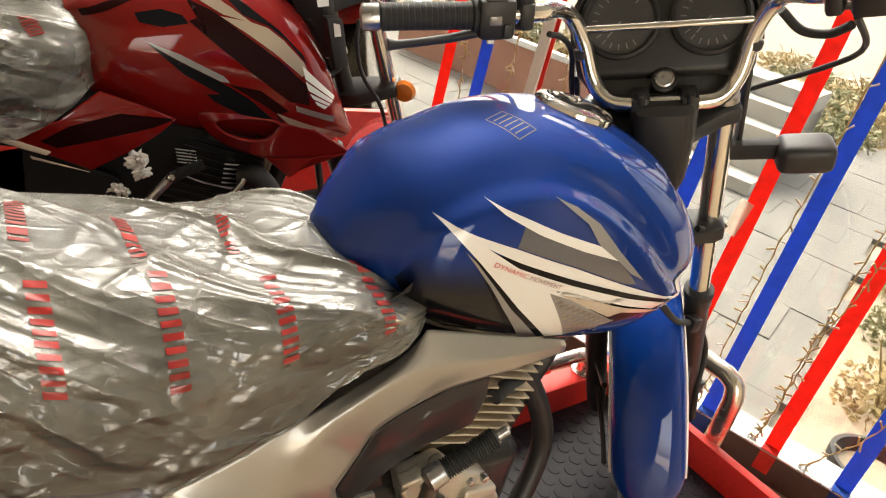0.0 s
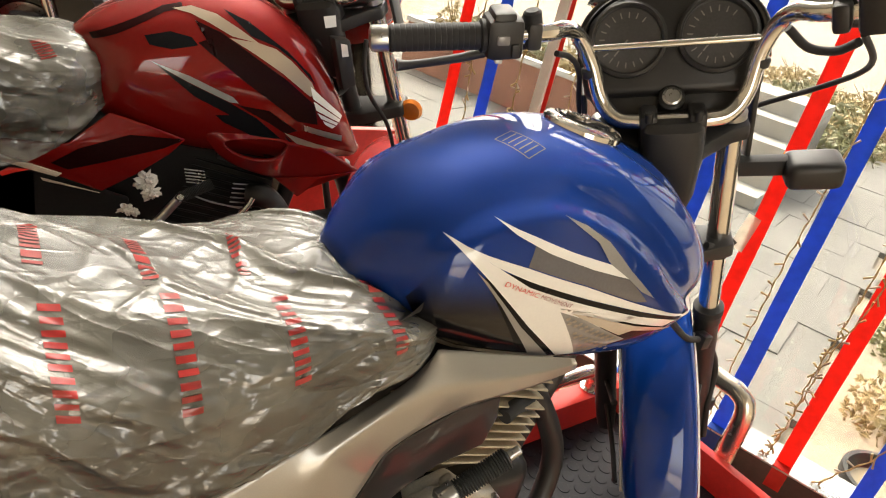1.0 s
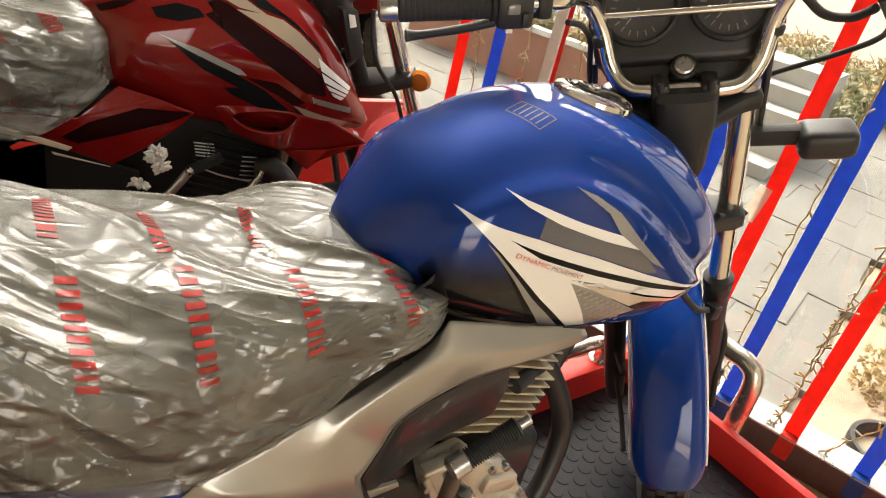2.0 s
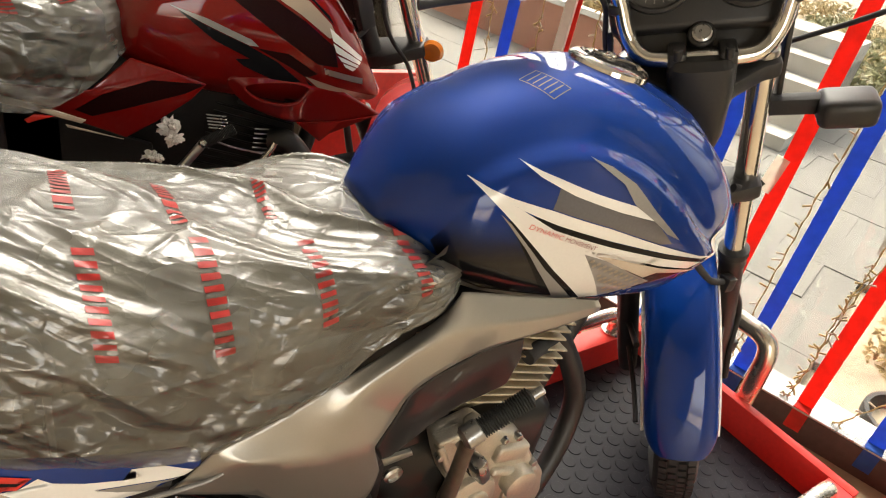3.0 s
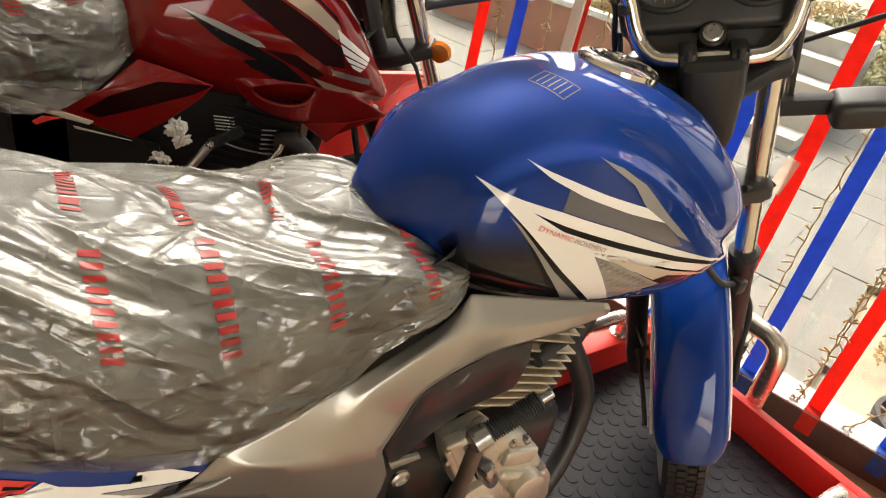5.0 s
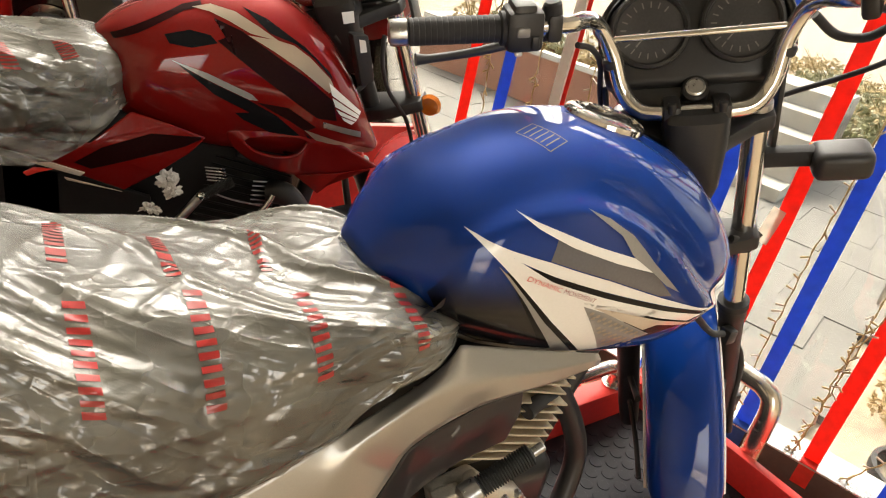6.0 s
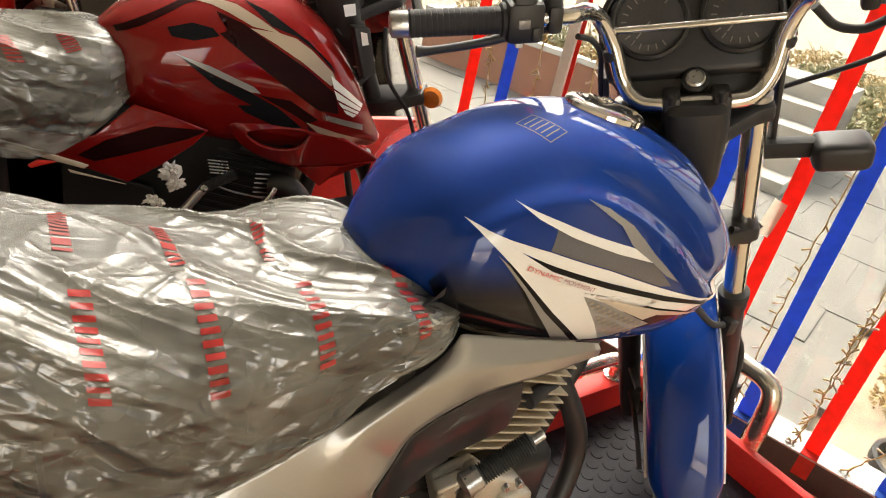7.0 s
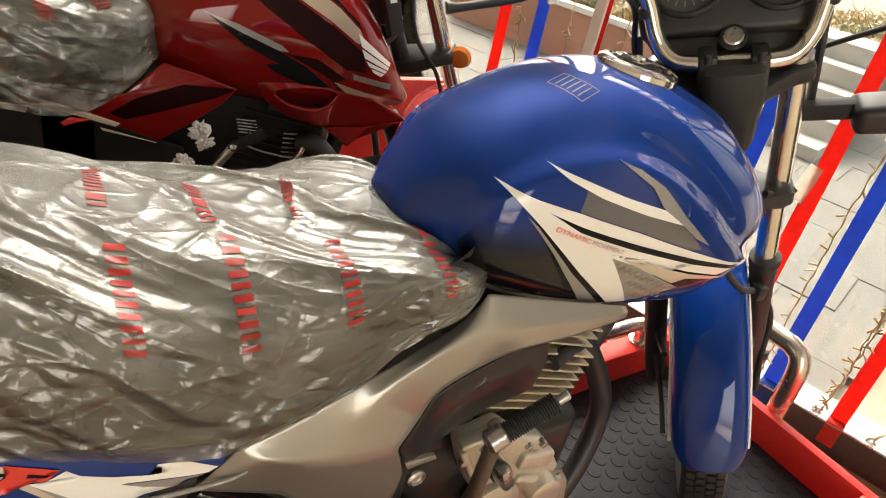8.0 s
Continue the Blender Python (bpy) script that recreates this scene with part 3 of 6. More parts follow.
def tank_point(x, a, table=TANK, pod=POD, notch=0.06):
    top, bot, half, mid = lerp_table(table, x)
    c, s = math.cos(a), math.sin(a)
    if s >= 0:
        y = half * math.copysign(abs(c) ** 0.84, c)
        z = mid + (top - mid) * abs(s) ** 0.95
    else:
        y = half * math.copysign(abs(c) ** 0.4, c)
        z = mid + (mid - bot) * -(abs(s) ** 1.0)
    side = abs(y) / max(half, 1e-6)
    if pod:
        arc = lerp_table(pod, x)[0]
        step = smooth01((arc + 0.004 - z) / 0.013) * smooth01((x - 0.46) / 0.06) * smooth01((side - 0.3) / 0.3)
        y += math.copysign(0.013 * step, y)
        dip = math.exp(-((z - arc - 0.014) / 0.014) ** 2) * smooth01((x - 0.5) / 0.06) * smooth01((side - 0.4) / 0.3)
        y -= math.copysign(0.003 * dip, y)
    if notch and s > 0:
        line = math.exp(-((side - 0.28 - (x - 0.76) * 2.6) / 0.07) ** 2) * smooth01((x - 0.75) / 0.05) * smooth01((0.965 - x) / 0.03)
        z -= 0.007 * line
    x -= notch * smooth01((x - 0.86) / 0.11) * (1 - side) ** 1.5
    return Vector((x, y, z))


rings = [[tank_point(0.43 + 0.548 * (1 - (1 - i / 90) ** 1.25), 2 * math.pi * k / 144) for k in range(144)] for i in range(91)]
tank = bpart("fuel_tank", ring_loft(rings), BLUE, "glossy metallic blue fuel tank")
TREE = bvh_of(tank)
def fading_black(name, z0, z1):
    """Printed black that fades out upwards between two heights."""
    m, nt, p = nodes_of(name)
    p.inputs["Base Color"].default_value = (0.006, 0.006, 0.007, 1)
    p.inputs["Roughness"].default_value = 0.12
    axes = nt.nodes.new("ShaderNodeSeparateXYZ")
    nt.links.new(nt.nodes.new("ShaderNodeTexCoord").outputs["Object"], axes.inputs[0])
    f = node(nt, "MapRange")
    f.interpolation_type = "SMOOTHSTEP"
    f.inputs["From Min"].default_value, f.inputs["From Max"].default_value = z1, z0
    nt.links.new(axes.outputs[2], f.inputs["Value"])
    mx = nt.nodes.new("ShaderNodeMixShader")
    nt.links.new(f.outputs[0], mx.inputs[0])
    nt.links.new(nt.nodes.new("ShaderNodeBsdfTransparent").outputs[0], mx.inputs[1])
    nt.links.new(p.outputs[0], mx.inputs[2])
    nt.links.new(mx.outputs[0], nt.nodes["Material Output"].inputs[0])
    return m


FADE = fading_black("fading_black_print", 0.765, 0.835)
VMID = surface("smoke_grey_vinyl", (0.085, 0.085, 0.095), rough=0.25, coat=0.9, grain=300, stain=6, vary=0.15)
for sd in (-1, 1):
    decal("decal", [(0.478, 0.79), (0.50, 0.842), (0.532, 0.842), (0.575, 0.795), (0.60, 0.765), (0.655, 0.705), (0.55, 0.722), (0.505, 0.745)], tank, FADE, sd, 0.0006, tree=TREE, label="black print that fades into the blue")
    decal("decal", [(0.60, 0.872), (0.706, 0.842), (0.745, 0.826), (0.79, 0.79), (0.768, 0.792), (0.675, 0.823), (0.593, 0.846)], tank, VMID, sd, 0.0006, tree=TREE)
    decal("decal", [(0.505, 0.748), (0.55, 0.727), (0.66, 0.711), (0.66, 0.703), (0.55, 0.718), (0.50, 0.741)], tank, VGREY, sd, 0.0014, tree=TREE)
    decal("decal", [(0.57, 0.838), (0.60, 0.83), (0.685, 0.803), (0.79, 0.774), (0.895, 0.748), (0.86, 0.738), (0.72, 0.705), (0.70, 0.70), (0.64, 0.702), (0.545, 0.83)], tank, VDARK, sd, 0.0011, tree=TREE)
    decal("decal", [(0.508, 0.866), (0.547, 0.855), (0.593, 0.845), (0.675, 0.822), (0.768, 0.791), (0.856, 0.763), (0.90, 0.753), (0.87, 0.755), (0.787, 0.776), (0.685, 0.804), (0.60, 0.829), (0.56, 0.843)], tank, WHITE, sd, 0.0019, tree=TREE, label="white arrow decal")
    decal("decal", [(0.508, 0.866), (0.56, 0.843), (0.60, 0.822), (0.685, 0.796), (0.787, 0.768), (0.875, 0.748), (0.85, 0.741), (0.783, 0.757), (0.689, 0.785), (0.650, 0.793), (0.69, 0.75), (0.722, 0.705), (0.695, 0.703), (0.62, 0.765), (0.555, 0.825)], tank, WHITE, sd, 0.0022, tree=TREE, label="white arrow decal")
    decal("decal", [(0.535, 0.838), (0.549, 0.827), (0.61, 0.765), (0.683, 0.703), (0.655, 0.704), (0.60, 0.765), (0.575, 0.795)], tank, VGREY, sd, 0.0019, tree=TREE)
    decal("decal", [(0.652, 0.788), (0.69, 0.775), (0.787, 0.728), (0.72, 0.706)], tank, VGREY, sd, 0.0024, tree=TREE, label="grey hexagon-mesh decal")
    decal("decal", [(0.668, 0.785), (0.70, 0.778), (0.79, 0.752), (0.88, 0.733), (0.84, 0.736), (0.79, 0.744), (0.77, 0.738)], tank, CREAM, sd, 0.0027, tree=TREE)
    decal("decal", [(0.56, 0.889), (0.60, 0.878), (0.646, 0.864), (0.706, 0.848), (0.74, 0.828), (0.683, 0.842), (0.617, 0.862), (0.578, 0.878)], tank, WHITE, sd, 0.0016, tree=TREE)
    decal("decal", [(0.637, 0.900), (0.664, 0.892), (0.699, 0.874), (0.74, 0.839), (0.80, 0.795), (0.77, 0.808), (0.74, 0.828), (0.706, 0.848), (0.70, 0.853), (0.682, 0.874)], tank, VGREY, sd, 0.0016, tree=TREE)
    # small mesh cells on the grey triangle
    cells = []
    for i in range(9):
        for j in range(6):
            x, z = 0.668 + i * 0.0115 + (j % 2) * 0.0055, 0.777 - i * 0.0052 - j * 0.0075
            if z > 0.71 and z < 0.786 - (x - 0.652) * 0.43 and z > 0.788 - (x - 0.652) * 1.12:
                cells.append(slab([(0, 0.0026), (0.003, 0.0013), (0.003, -0.0013), (0, -0.0026), (-0.003, -0.0013), (-0.003, 0.0013)], 0.0002, m=Matrix.Translation((x, 0, z)) @ Matrix.Rotation(radians(90), 4, "X")))
    bm = joined(*cells)
    lay(bm, TREE, shift_of(tank), sd, 0.0034)
    sub("mesh_print", bm, CREAM, tank)
    # nose plate of the tank side
    decal("decal", [(0.90, 0.765), (0.93, 0.79), (0.95, 0.775), (0.945, 0.755), (0.915, 0.745), (0.885, 0.749)], tank, WHITE, sd, 0.0012, tree=TREE)
lettering("DYNAMIC", (0.568, 0.8245), (0.612, 0.8105), 0.0058, tank, VRED, lift=0.0048, label="red small lettering", tree=TREE)
lettering("MOVEMENT", (0.6155, 0.8095), (0.662, 0.7945), 0.0058, tank, surface("maroon_vinyl", (0.22, 0.03, 0.03), rough=0.3, coat=0.6), lift=0.0048, label="dark red small lettering", tree=TREE)

# filler cap, tilted with the tank top
CAP = Matrix.Translation((0.757, 0, 0.957)) @ Matrix.Rotation(radians(6), 4, "Y") @ Matrix.Diagonal((0.72, 0.72, 0.9, 1))
cap = bpart("filler_cap", lathe([(0.074, -0.004), (0.074, 0.004), (0.068, 0.009), (0.058, 0.011), (0.052, 0.006)], CAP, 48), CHROME, "chrome fuel filler cap")
sub("cap_lid", lathe([(0.051, 0.0), (0.051, 0.009), (0.046, 0.013), (0.02, 0.015)], CAP, 40), GLOSSBLACK, cap)
sub("keyhole", joined(lathe([(0.011, 0.013), (0.011, 0.017), (0.008, 0.019)], CAP, 20), block(-0.03, -0.015, -0.02, 0.02, 0.012, 0.017, 0.002, m=CAP)), CHROME, cap)
# warning label on top of the tank: outline and unreadable lines
YEL = surface("yellow_print", (0.13, 0.10, 0.045), rough=0.4, coat=0.5)
lab = []
for (a, b, c, d) in ((0.604, -0.02, 0.632, -0.012), (0.622, -0.066, 0.65, -0.058), (0.604, -0.02, 0.622, -0.066), (0.632, -0.012, 0.65, -0.058)):
    lab.append(((a, b), (c, d), 0.0012))
for k in range(5):
    f = 0.16 + 0.16 * k
    lab.append(((0.607 + 0.018 * f, -0.02 - 0.046 * f), (0.63 + 0.018 * f, -0.0135 - 0.046 * f), 0.0016))
bm = bmesh.new()
for p, q, w in lab:
    d = (Vector(q) - Vector(p)).normalized()
    n = Vector((-d.y, d.x)) * w * 0.5
    for t in range(4):
        quad = []
        for c in (Vector(p).lerp(Vector(q), t / 4) - n, Vector(p).lerp(Vector(q), (t + 1) / 4) - n, Vector(p).lerp(Vector(q), (t + 1) / 4) + n, Vector(p).lerp(Vector(q), t / 4) + n):
            h, no, _, _ = TREE.ray_cast(Vector((c.x, c.y, 2)) - shift_of(tank), Vector((0, 0, -1)))
            quad.append(bm.verts.new(h + Vector((0, 0, 0.0008))))
        bm.faces.new(quad)
part("warning_label", bm, YEL, tank, "faded yellow warning label", smooth=False)

# seat and its film
SEAT = [(-0.30, 0.888, 0.72, 0.13), (0.05, 0.840, 0.676, 0.157), (0.17, 0.812, 0.640, 0.164), (0.23, 0.806, 0.634, 0.166), (0.28, 0.803, 0.651, 0.164), (0.34, 0.803, 0.678, 0.16), (0.41, 0.808, 0.714, 0.152), (0.455, 0.800, 0.733, 0.150), (0.49, 0.783, 0.744, 0.136), (0.515, 0.768, 0.748, 0.116)]
bm = bmesh.new()
rows = []
for i in range(50):
    x = -0.30 + 0.79 * i / 49
    top, bot, half = lerp_table(SEAT, x)
    row = []
    for k in range(25):
        a = math.pi * k / 24
        c, s = math.cos(a), math.sin(a)
        row.append(bm.verts.new((x, (half - 0.022) * math.copysign(abs(c) ** 0.6, c), bot + 0.05 + (top - bot - 0.07) * abs(s) ** 0.6)))
    rows.append(row)
for a, b in zip(rows, rows[1:]):
    for k in range(24):
        bm.faces.new((a[k], a[k + 1], b[k + 1], b[k]))
bpart("seat", bm, BLACK, "black seat under the film")
film = bpart("seat_film", film_sheet(SEAT, -0.30, 0.515, 330, 230, 2.0), FILM, "crumpled clear polythene film with red prints", sharp=0)
PRINT = surface("red_print", (0.26, 0.014, 0.012), rough=0.3, coat=0.5, grain=90, stain=14, vary=0.35)
for st, en, wd in (((0.143, 0.418), (0.149, 0.185), 0.017), ((0.240, 0.440), (0.243, 0.178), 0.017), ((0.343, 0.420), (0.343, 0.165), 0.016), ((0.443, 0.43), (0.452, 0.12), 0.015), ((0.136, 0.530), (0.136, 0.478), 0.016), ((0.226, 0.530), (0.230, 0.462), 0.014), ((0.328, 0.522), (0.323, 0.470), 0.012)):
    sub("print", film_print(SEAT, 2.0, (st[0], st[1] + 0.014), (en[0], en[1] + 0.014), wd), PRINT, film, "red block print")

# side panels: moulded silver shells with soft and hard folds, both sides
SHELL = [(0.719, -0.15, 0.701), (0.63, -0.145, 0.719), (0.543, -0.141, 0.739), (0.505, -0.14, 0.747), (0.484, -0.142, 0.716), (0.431, -0.148, 0.695), (0.363, -0.158, 0.671), (0.289, -0.164, 0.643), (0.26, -0.166, 0.633), (0.235, -0.166, 0.625), (0.724, -0.153, 0.693), (0.635, -0.16, 0.698), (0.535, -0.165, 0.713), (0.494, -0.168, 0.719), (0.451, -0.17, 0.712), (0.413, -0.172, 0.688), (0.37, -0.176, 0.66), (0.725, -0.152, 0.683), (0.648, -0.157, 0.673), (0.553, -0.161, 0.675), (0.509, -0.164, 0.667), (0.473, -0.166, 0.653), (0.445, -0.166, 0.636), (0.442, -0.158, 0.597), (0.411, -0.172, 0.568), (0.35, -0.182, 0.587), (0.297, -0.184, 0.604), (0.254, -0.18, 0.612), (0.435, -0.158, 0.503), (0.435, -0.15, 0.436), (0.398, -0.146, 0.424), (0.364, -0.144, 0.424), (0.284, -0.16, 0.53), (0.192, -0.158, 0.57), (0.218, -0.16, 0.598)]
SHELL_FACES = [(0, 1, 11, 10), (1, 2, 12, 11), (2, 3, 13, 12), (3, 4, 14, 13), (4, 5, 15, 14), (5, 6, 16, 15), (10, 11, 18, 17), (11, 12, 19, 18), (12, 13, 20, 19), (13, 14, 21, 20), (14, 15, 22, 21), (15, 16, 23, 22), (16, 24, 23), (6, 7, 25, 16), (16, 25, 24), (7, 8, 26, 25), (8, 9, 27, 26), (24, 25, 30, 29), (24, 29, 28), (25, 26, 31, 30), (26, 32, 31), (26, 27, 32), (27, 33, 32), (27, 9, 34, 33)]
SHELL_FOLDS = {(24, 25): 0.9, (25, 26): 0.9, (26, 27): 0.9, (16, 24): 0.75, (16, 23): 0.8, (24, 28): 1.0, (22, 23): 0.7, (9, 27): 0.5, (15, 16): 0.35, (14, 15): 0.35, (13, 14): 0.35, (12, 13): 0.4, (11, 12): 0.5, (10, 11): 0.6, (26, 32): 0.5, (31, 32): 1.0, (32, 33): 1.0, (23, 24): 1.0}
for sd in (1, -1):
    bm = bmesh.new()
    crease = bm.edges.layers.float.new("crease_edge")
    corner = bm.verts.layers.float.new("crease_vert")
    vs = [bm.verts.new((x, y * sd, z)) for x, y, z in SHELL]
    for f in SHELL_FACES:
        bm.faces.new([vs[i] for i in f])
    for (i, j), k in SHELL_FOLDS.items():
        e = bm.edges.get((vs[i], vs[j]))
        if e:
            e[crease] = k
    for i in (0, 3, 9, 10, 17, 23, 24, 28, 31, 33):
        vs[i][corner] = 0.9
    bmesh.ops.recalc_face_normals(bm, faces=bm.faces)
    if sum(f.normal.y * sd for f in bm.faces) > 0:
        bmesh.ops.reverse_faces(bm, faces=bm.faces)
    sp = part("side_panel", moved(bm, BI), SILVER, bike, "silver grey moulded side panel", sharp=0)
    sub_d = sp.modifiers.new("smooth", "SUBSURF")
    sub_d.levels = sub_d.render_levels = 3
    shell = sp.modifiers.new("sheet", "SOLIDIFY")
    shell.thickness, shell.offset = 0.004, -1
    sub("panel_bolt", lathe([(0.013, 0), (0.013, 0.004), (0.009, 0.006), (0.007, 0.003), (0.004, 0.003)], Matrix.Translation((0.461, -0.15 * sd, 0.477)) @ Matrix.Rotation(radians(90 * sd), 4, "X"), 20), STEEL, sp)
    # dark inner cover between panel and engine
    q = [(0.428, -0.15, 0.535), (0.449, -0.15, 0.585), (0.458, -0.152, 0.617), (0.488, -0.153, 0.638), (0.554, -0.152, 0.662), (0.614, -0.148, 0.663), (0.627, -0.142, 0.62), (0.621, -0.138, 0.571), (0.591, -0.138, 0.563), (0.553, -0.138, 0.554), (0.506, -0.14, 0.531), (0.448, -0.144, 0.493)]
    ic = bpart("inner_cover", plate([(x, y * sd, z) for x, y, z in q], [tuple(range(len(q)))], 0.03, (0, sd, 0), 0.004), GREY, "dark grey inner cover", sharp=0.35)
    q = [(0.443, -0.147, 0.505), (0.488, -0.144, 0.501), (0.492, -0.144, 0.492), (0.449, -0.147, 0.491)]
    sub("bright_edge", plate([(x, y * sd, z) for x, y, z in q], [(0, 1, 2, 3)], 0.006, (0, sd, 0), 0.001), SILVER, ic, "thin bright lower edge")
    # tail panel below the film
    bm = slab([(0.014, 0.691), (0.065, 0.668), (0.123, 0.647), (0.185, 0.631), (0.214, 0.626), (0.224, 0.616), (0.224, 0.604), (0.208, 0.596), (0.184, 0.589), (0.142, 0.582), (0.117, 0.583), (0.07, 0.583), (0.028, 0.594), (-0.001, 0.609)], 0.012, 0.004, Matrix.Translation((0, -0.151 * sd, 0)) @ Matrix.Rotation(radians(90 * sd), 4, "X") @ Matrix.Diagonal((1, sd, 1, 1)), 3)
    tail = bpart("tail_panel", bm, BLUE, "blue tail panel with white decal", sharp=0.9)
    tt = bvh_of(tail)
    for nm, pts, mat, up in (("white tail decal", [(0.089, 0.644), (0.099, 0.634), (0.123, 0.623), (0.154, 0.614), (0.173, 0.612), (0.161, 0.626), (0.187, 0.621), (0.216, 0.603), (0.207, 0.598), (0.189, 0.6), (0.13, 0.611), (0.149, 0.6), (0.179, 0.588), (0.142, 0.582), (0.112, 0.585), (0.06, 0.638), (0.073, 0.636)], WHITE, 0.0007),
                             ("", [(0.13, 0.61), (0.189, 0.599), (0.204, 0.597), (0.194, 0.588), (0.177, 0.589), (0.149, 0.6)], VGREY, 0.0008),
                             # grey wedge paints in the shadow next to the white decal
                             ("", [(0.06, 0.638), (0.112, 0.585), (0.094, 0.586), (0.086, 0.601)], VGREY, 0.0007),
                             ("", [(0.053, 0.643), (0.061, 0.638), (0.09, 0.598), (0.088, 0.595), (0.052, 0.638)], CREAM, 0.0009),
                             ("red emblem shape", [(0.046, 0.667), (0.085, 0.647), (0.073, 0.637), (0.057, 0.643), (0.043, 0.633), (0.027, 0.634), (0.033, 0.646), (0.046, 0.652), (0.05, 0.66)], VRED, 0.0012),
                             ("", [(0.062, 0.651), (0.077, 0.644), (0.074, 0.642), (0.06, 0.647)], VDARK, 0.0016),
                             ("", [(0.019, 0.678), (0.045, 0.666), (0.049, 0.66), (0.044, 0.652), (0.032, 0.647), (0.015, 0.653)], CREAM, 0.0008),
                             ("", [(0.018, 0.67), (0.047, 0.657), (0.045, 0.654), (0.017, 0.666)], VDARK, 0.0012)):
        decal("decal", pts, tail, mat, -sd, up, label=nm, tree=tt)
    bpart("tail_lip", tube([(x, y * sd, z) for x, y, z in [(-0.004, -0.163, 0.594), (0.027, -0.164, 0.588), (0.069, -0.165, 0.577), (0.112, -0.166, 0.583), (0.167, -0.167, 0.583), (0.221, -0.168, 0.585), (0.243, -0.17, 0.594)]], 0.0028), VGREY, "thin silver lip under the tail panel")
    # dark trim below the tail panel
    q = [(0.209, -0.146, 0.550), (0.295, -0.136, 0.468), (0.366, -0.134, 0.404), (0.280, -0.120, 0.441), (0.190, -0.120, 0.503)]
    bpart("lower_trim", plate([(x, y * sd, z) for x, y, z in q], [tuple(range(len(q)))], 0.03, (0, sd, 0), 0.003), GLOSSBLACK)

# frame and underside
bpart("frame_tube", tube([(0.10, -0.10, 0.56), (0.30, -0.11, 0.50), (0.44, -0.11, 0.40), (0.47, -0.10, 0.24), (0.55, -0.09, 0.14), (0.75, -0.08, 0.14)], 0.016), BLACK)
bpart("frame_tube", tube([(0.10, 0.10, 0.56), (0.30, 0.11, 0.50), (0.44, 0.11, 0.40), (0.47, 0.10, 0.24), (0.55, 0.09, 0.14), (0.75, 0.08, 0.14)], 0.016), BLACK)
bpart("down_tube", tube([(0.95, 0, 0.78), (0.91, 0, 0.66), (0.84, 0, 0.42), (0.78, 0, 0.2), (0.72, 0, 0.14)], 0.02), BLACK)
bpart("steering_head", rod((0.955, 0, 0.92), (1.02, 0, 0.77), 0.028), BLACK)
bpart("airbox", block(0.10, 0.48, -0.12, 0.12, 0.44, 0.70, 0.02), BLACK)
bpart("lower_housing", block(0.14, 0.50, -0.10, 0.10, 0.20, 0.45, 0.03, 3), BLACK)
bpart("swingarm", joined(rod((0.02, -0.09, 0.30), (0.48, -0.09, 0.32), 0.02), rod((0.02, 0.09, 0.30), (0.48, 0.09, 0.32), 0.02)), BLACK)
for sd in (-1, 1):
    sh = bpart("rear_shock", rod((0.03, 0.115 * sd, 0.33), (0.115, 0.115 * sd, 0.575), 0.02), BLACK)
    nut = (0.132, -0.150, 0.539)
    nt_ = bpart("shock_nut", lathe([(0.026, 0), (0.028, 0.004), (0.028, 0.018), (0.024, 0.022)], Matrix.Translation((nut[0], 0.135 * sd, nut[2])) @ Matrix.Rotation(radians(-90 * sd), 4, "X"), 32), STEEL, "domed steel shock nut")
    sub("nut_flat", block(-0.012, 0.012, -0.016, 0.016, 0.02, 0.03, 0.002, m=Matrix.Translation((nut[0], 0.135 * sd, nut[2])) @ Matrix.Rotation(radians(-90 * sd), 4, "X")), CHROME, nt_)


def wheel(put, centre, radius, width, mput):
    """Tyre with tread blocks, rim, hub and spokes; axle along local y."""
    T = mput @ Matrix.Translation(centre) @ Matrix.Rotation(radians(90), 4, "X")
    w = put("front_wheel" if centre.x > -0.5 else "rear_wheel", lathe([(radius - 0.075, -width * 0.36), (radius - 0.03, -width * 0.5), (radius - 0.008, -width * 0.36), (radius - 0.004, 0), (radius - 0.008, width * 0.36), (radius - 0.03, width * 0.5), (radius - 0.075, width * 0.36)], T, 72), RUBBER, "black ribbed tyre on a spoked rim")
    lug = []
    for i in range(90):
        a = 2 * math.pi * i / 90
        for k, (off, ln) in enumerate(((-0.31, 0.011), (-0.11, 0.010), (0.11, 0.010), (0.31, 0.011))):
            m = T @ Matrix.Rotation(a + (0.02 if k % 2 else -0.02), 4, "Z") @ Matrix.Translation((radius - 0.004 - (0.003 if k in (0, 3) else 0), 0, off * width)) @ Matrix.Rotation(radians((-12, 0, 0, 12)[k]) * -1, 4, "Y")
            lug.append(block(-0.004, 0.004, -ln * 0.72, ln * 0.72, -width * 0.085, width * 0.085, m=m))
    return w, lug, T


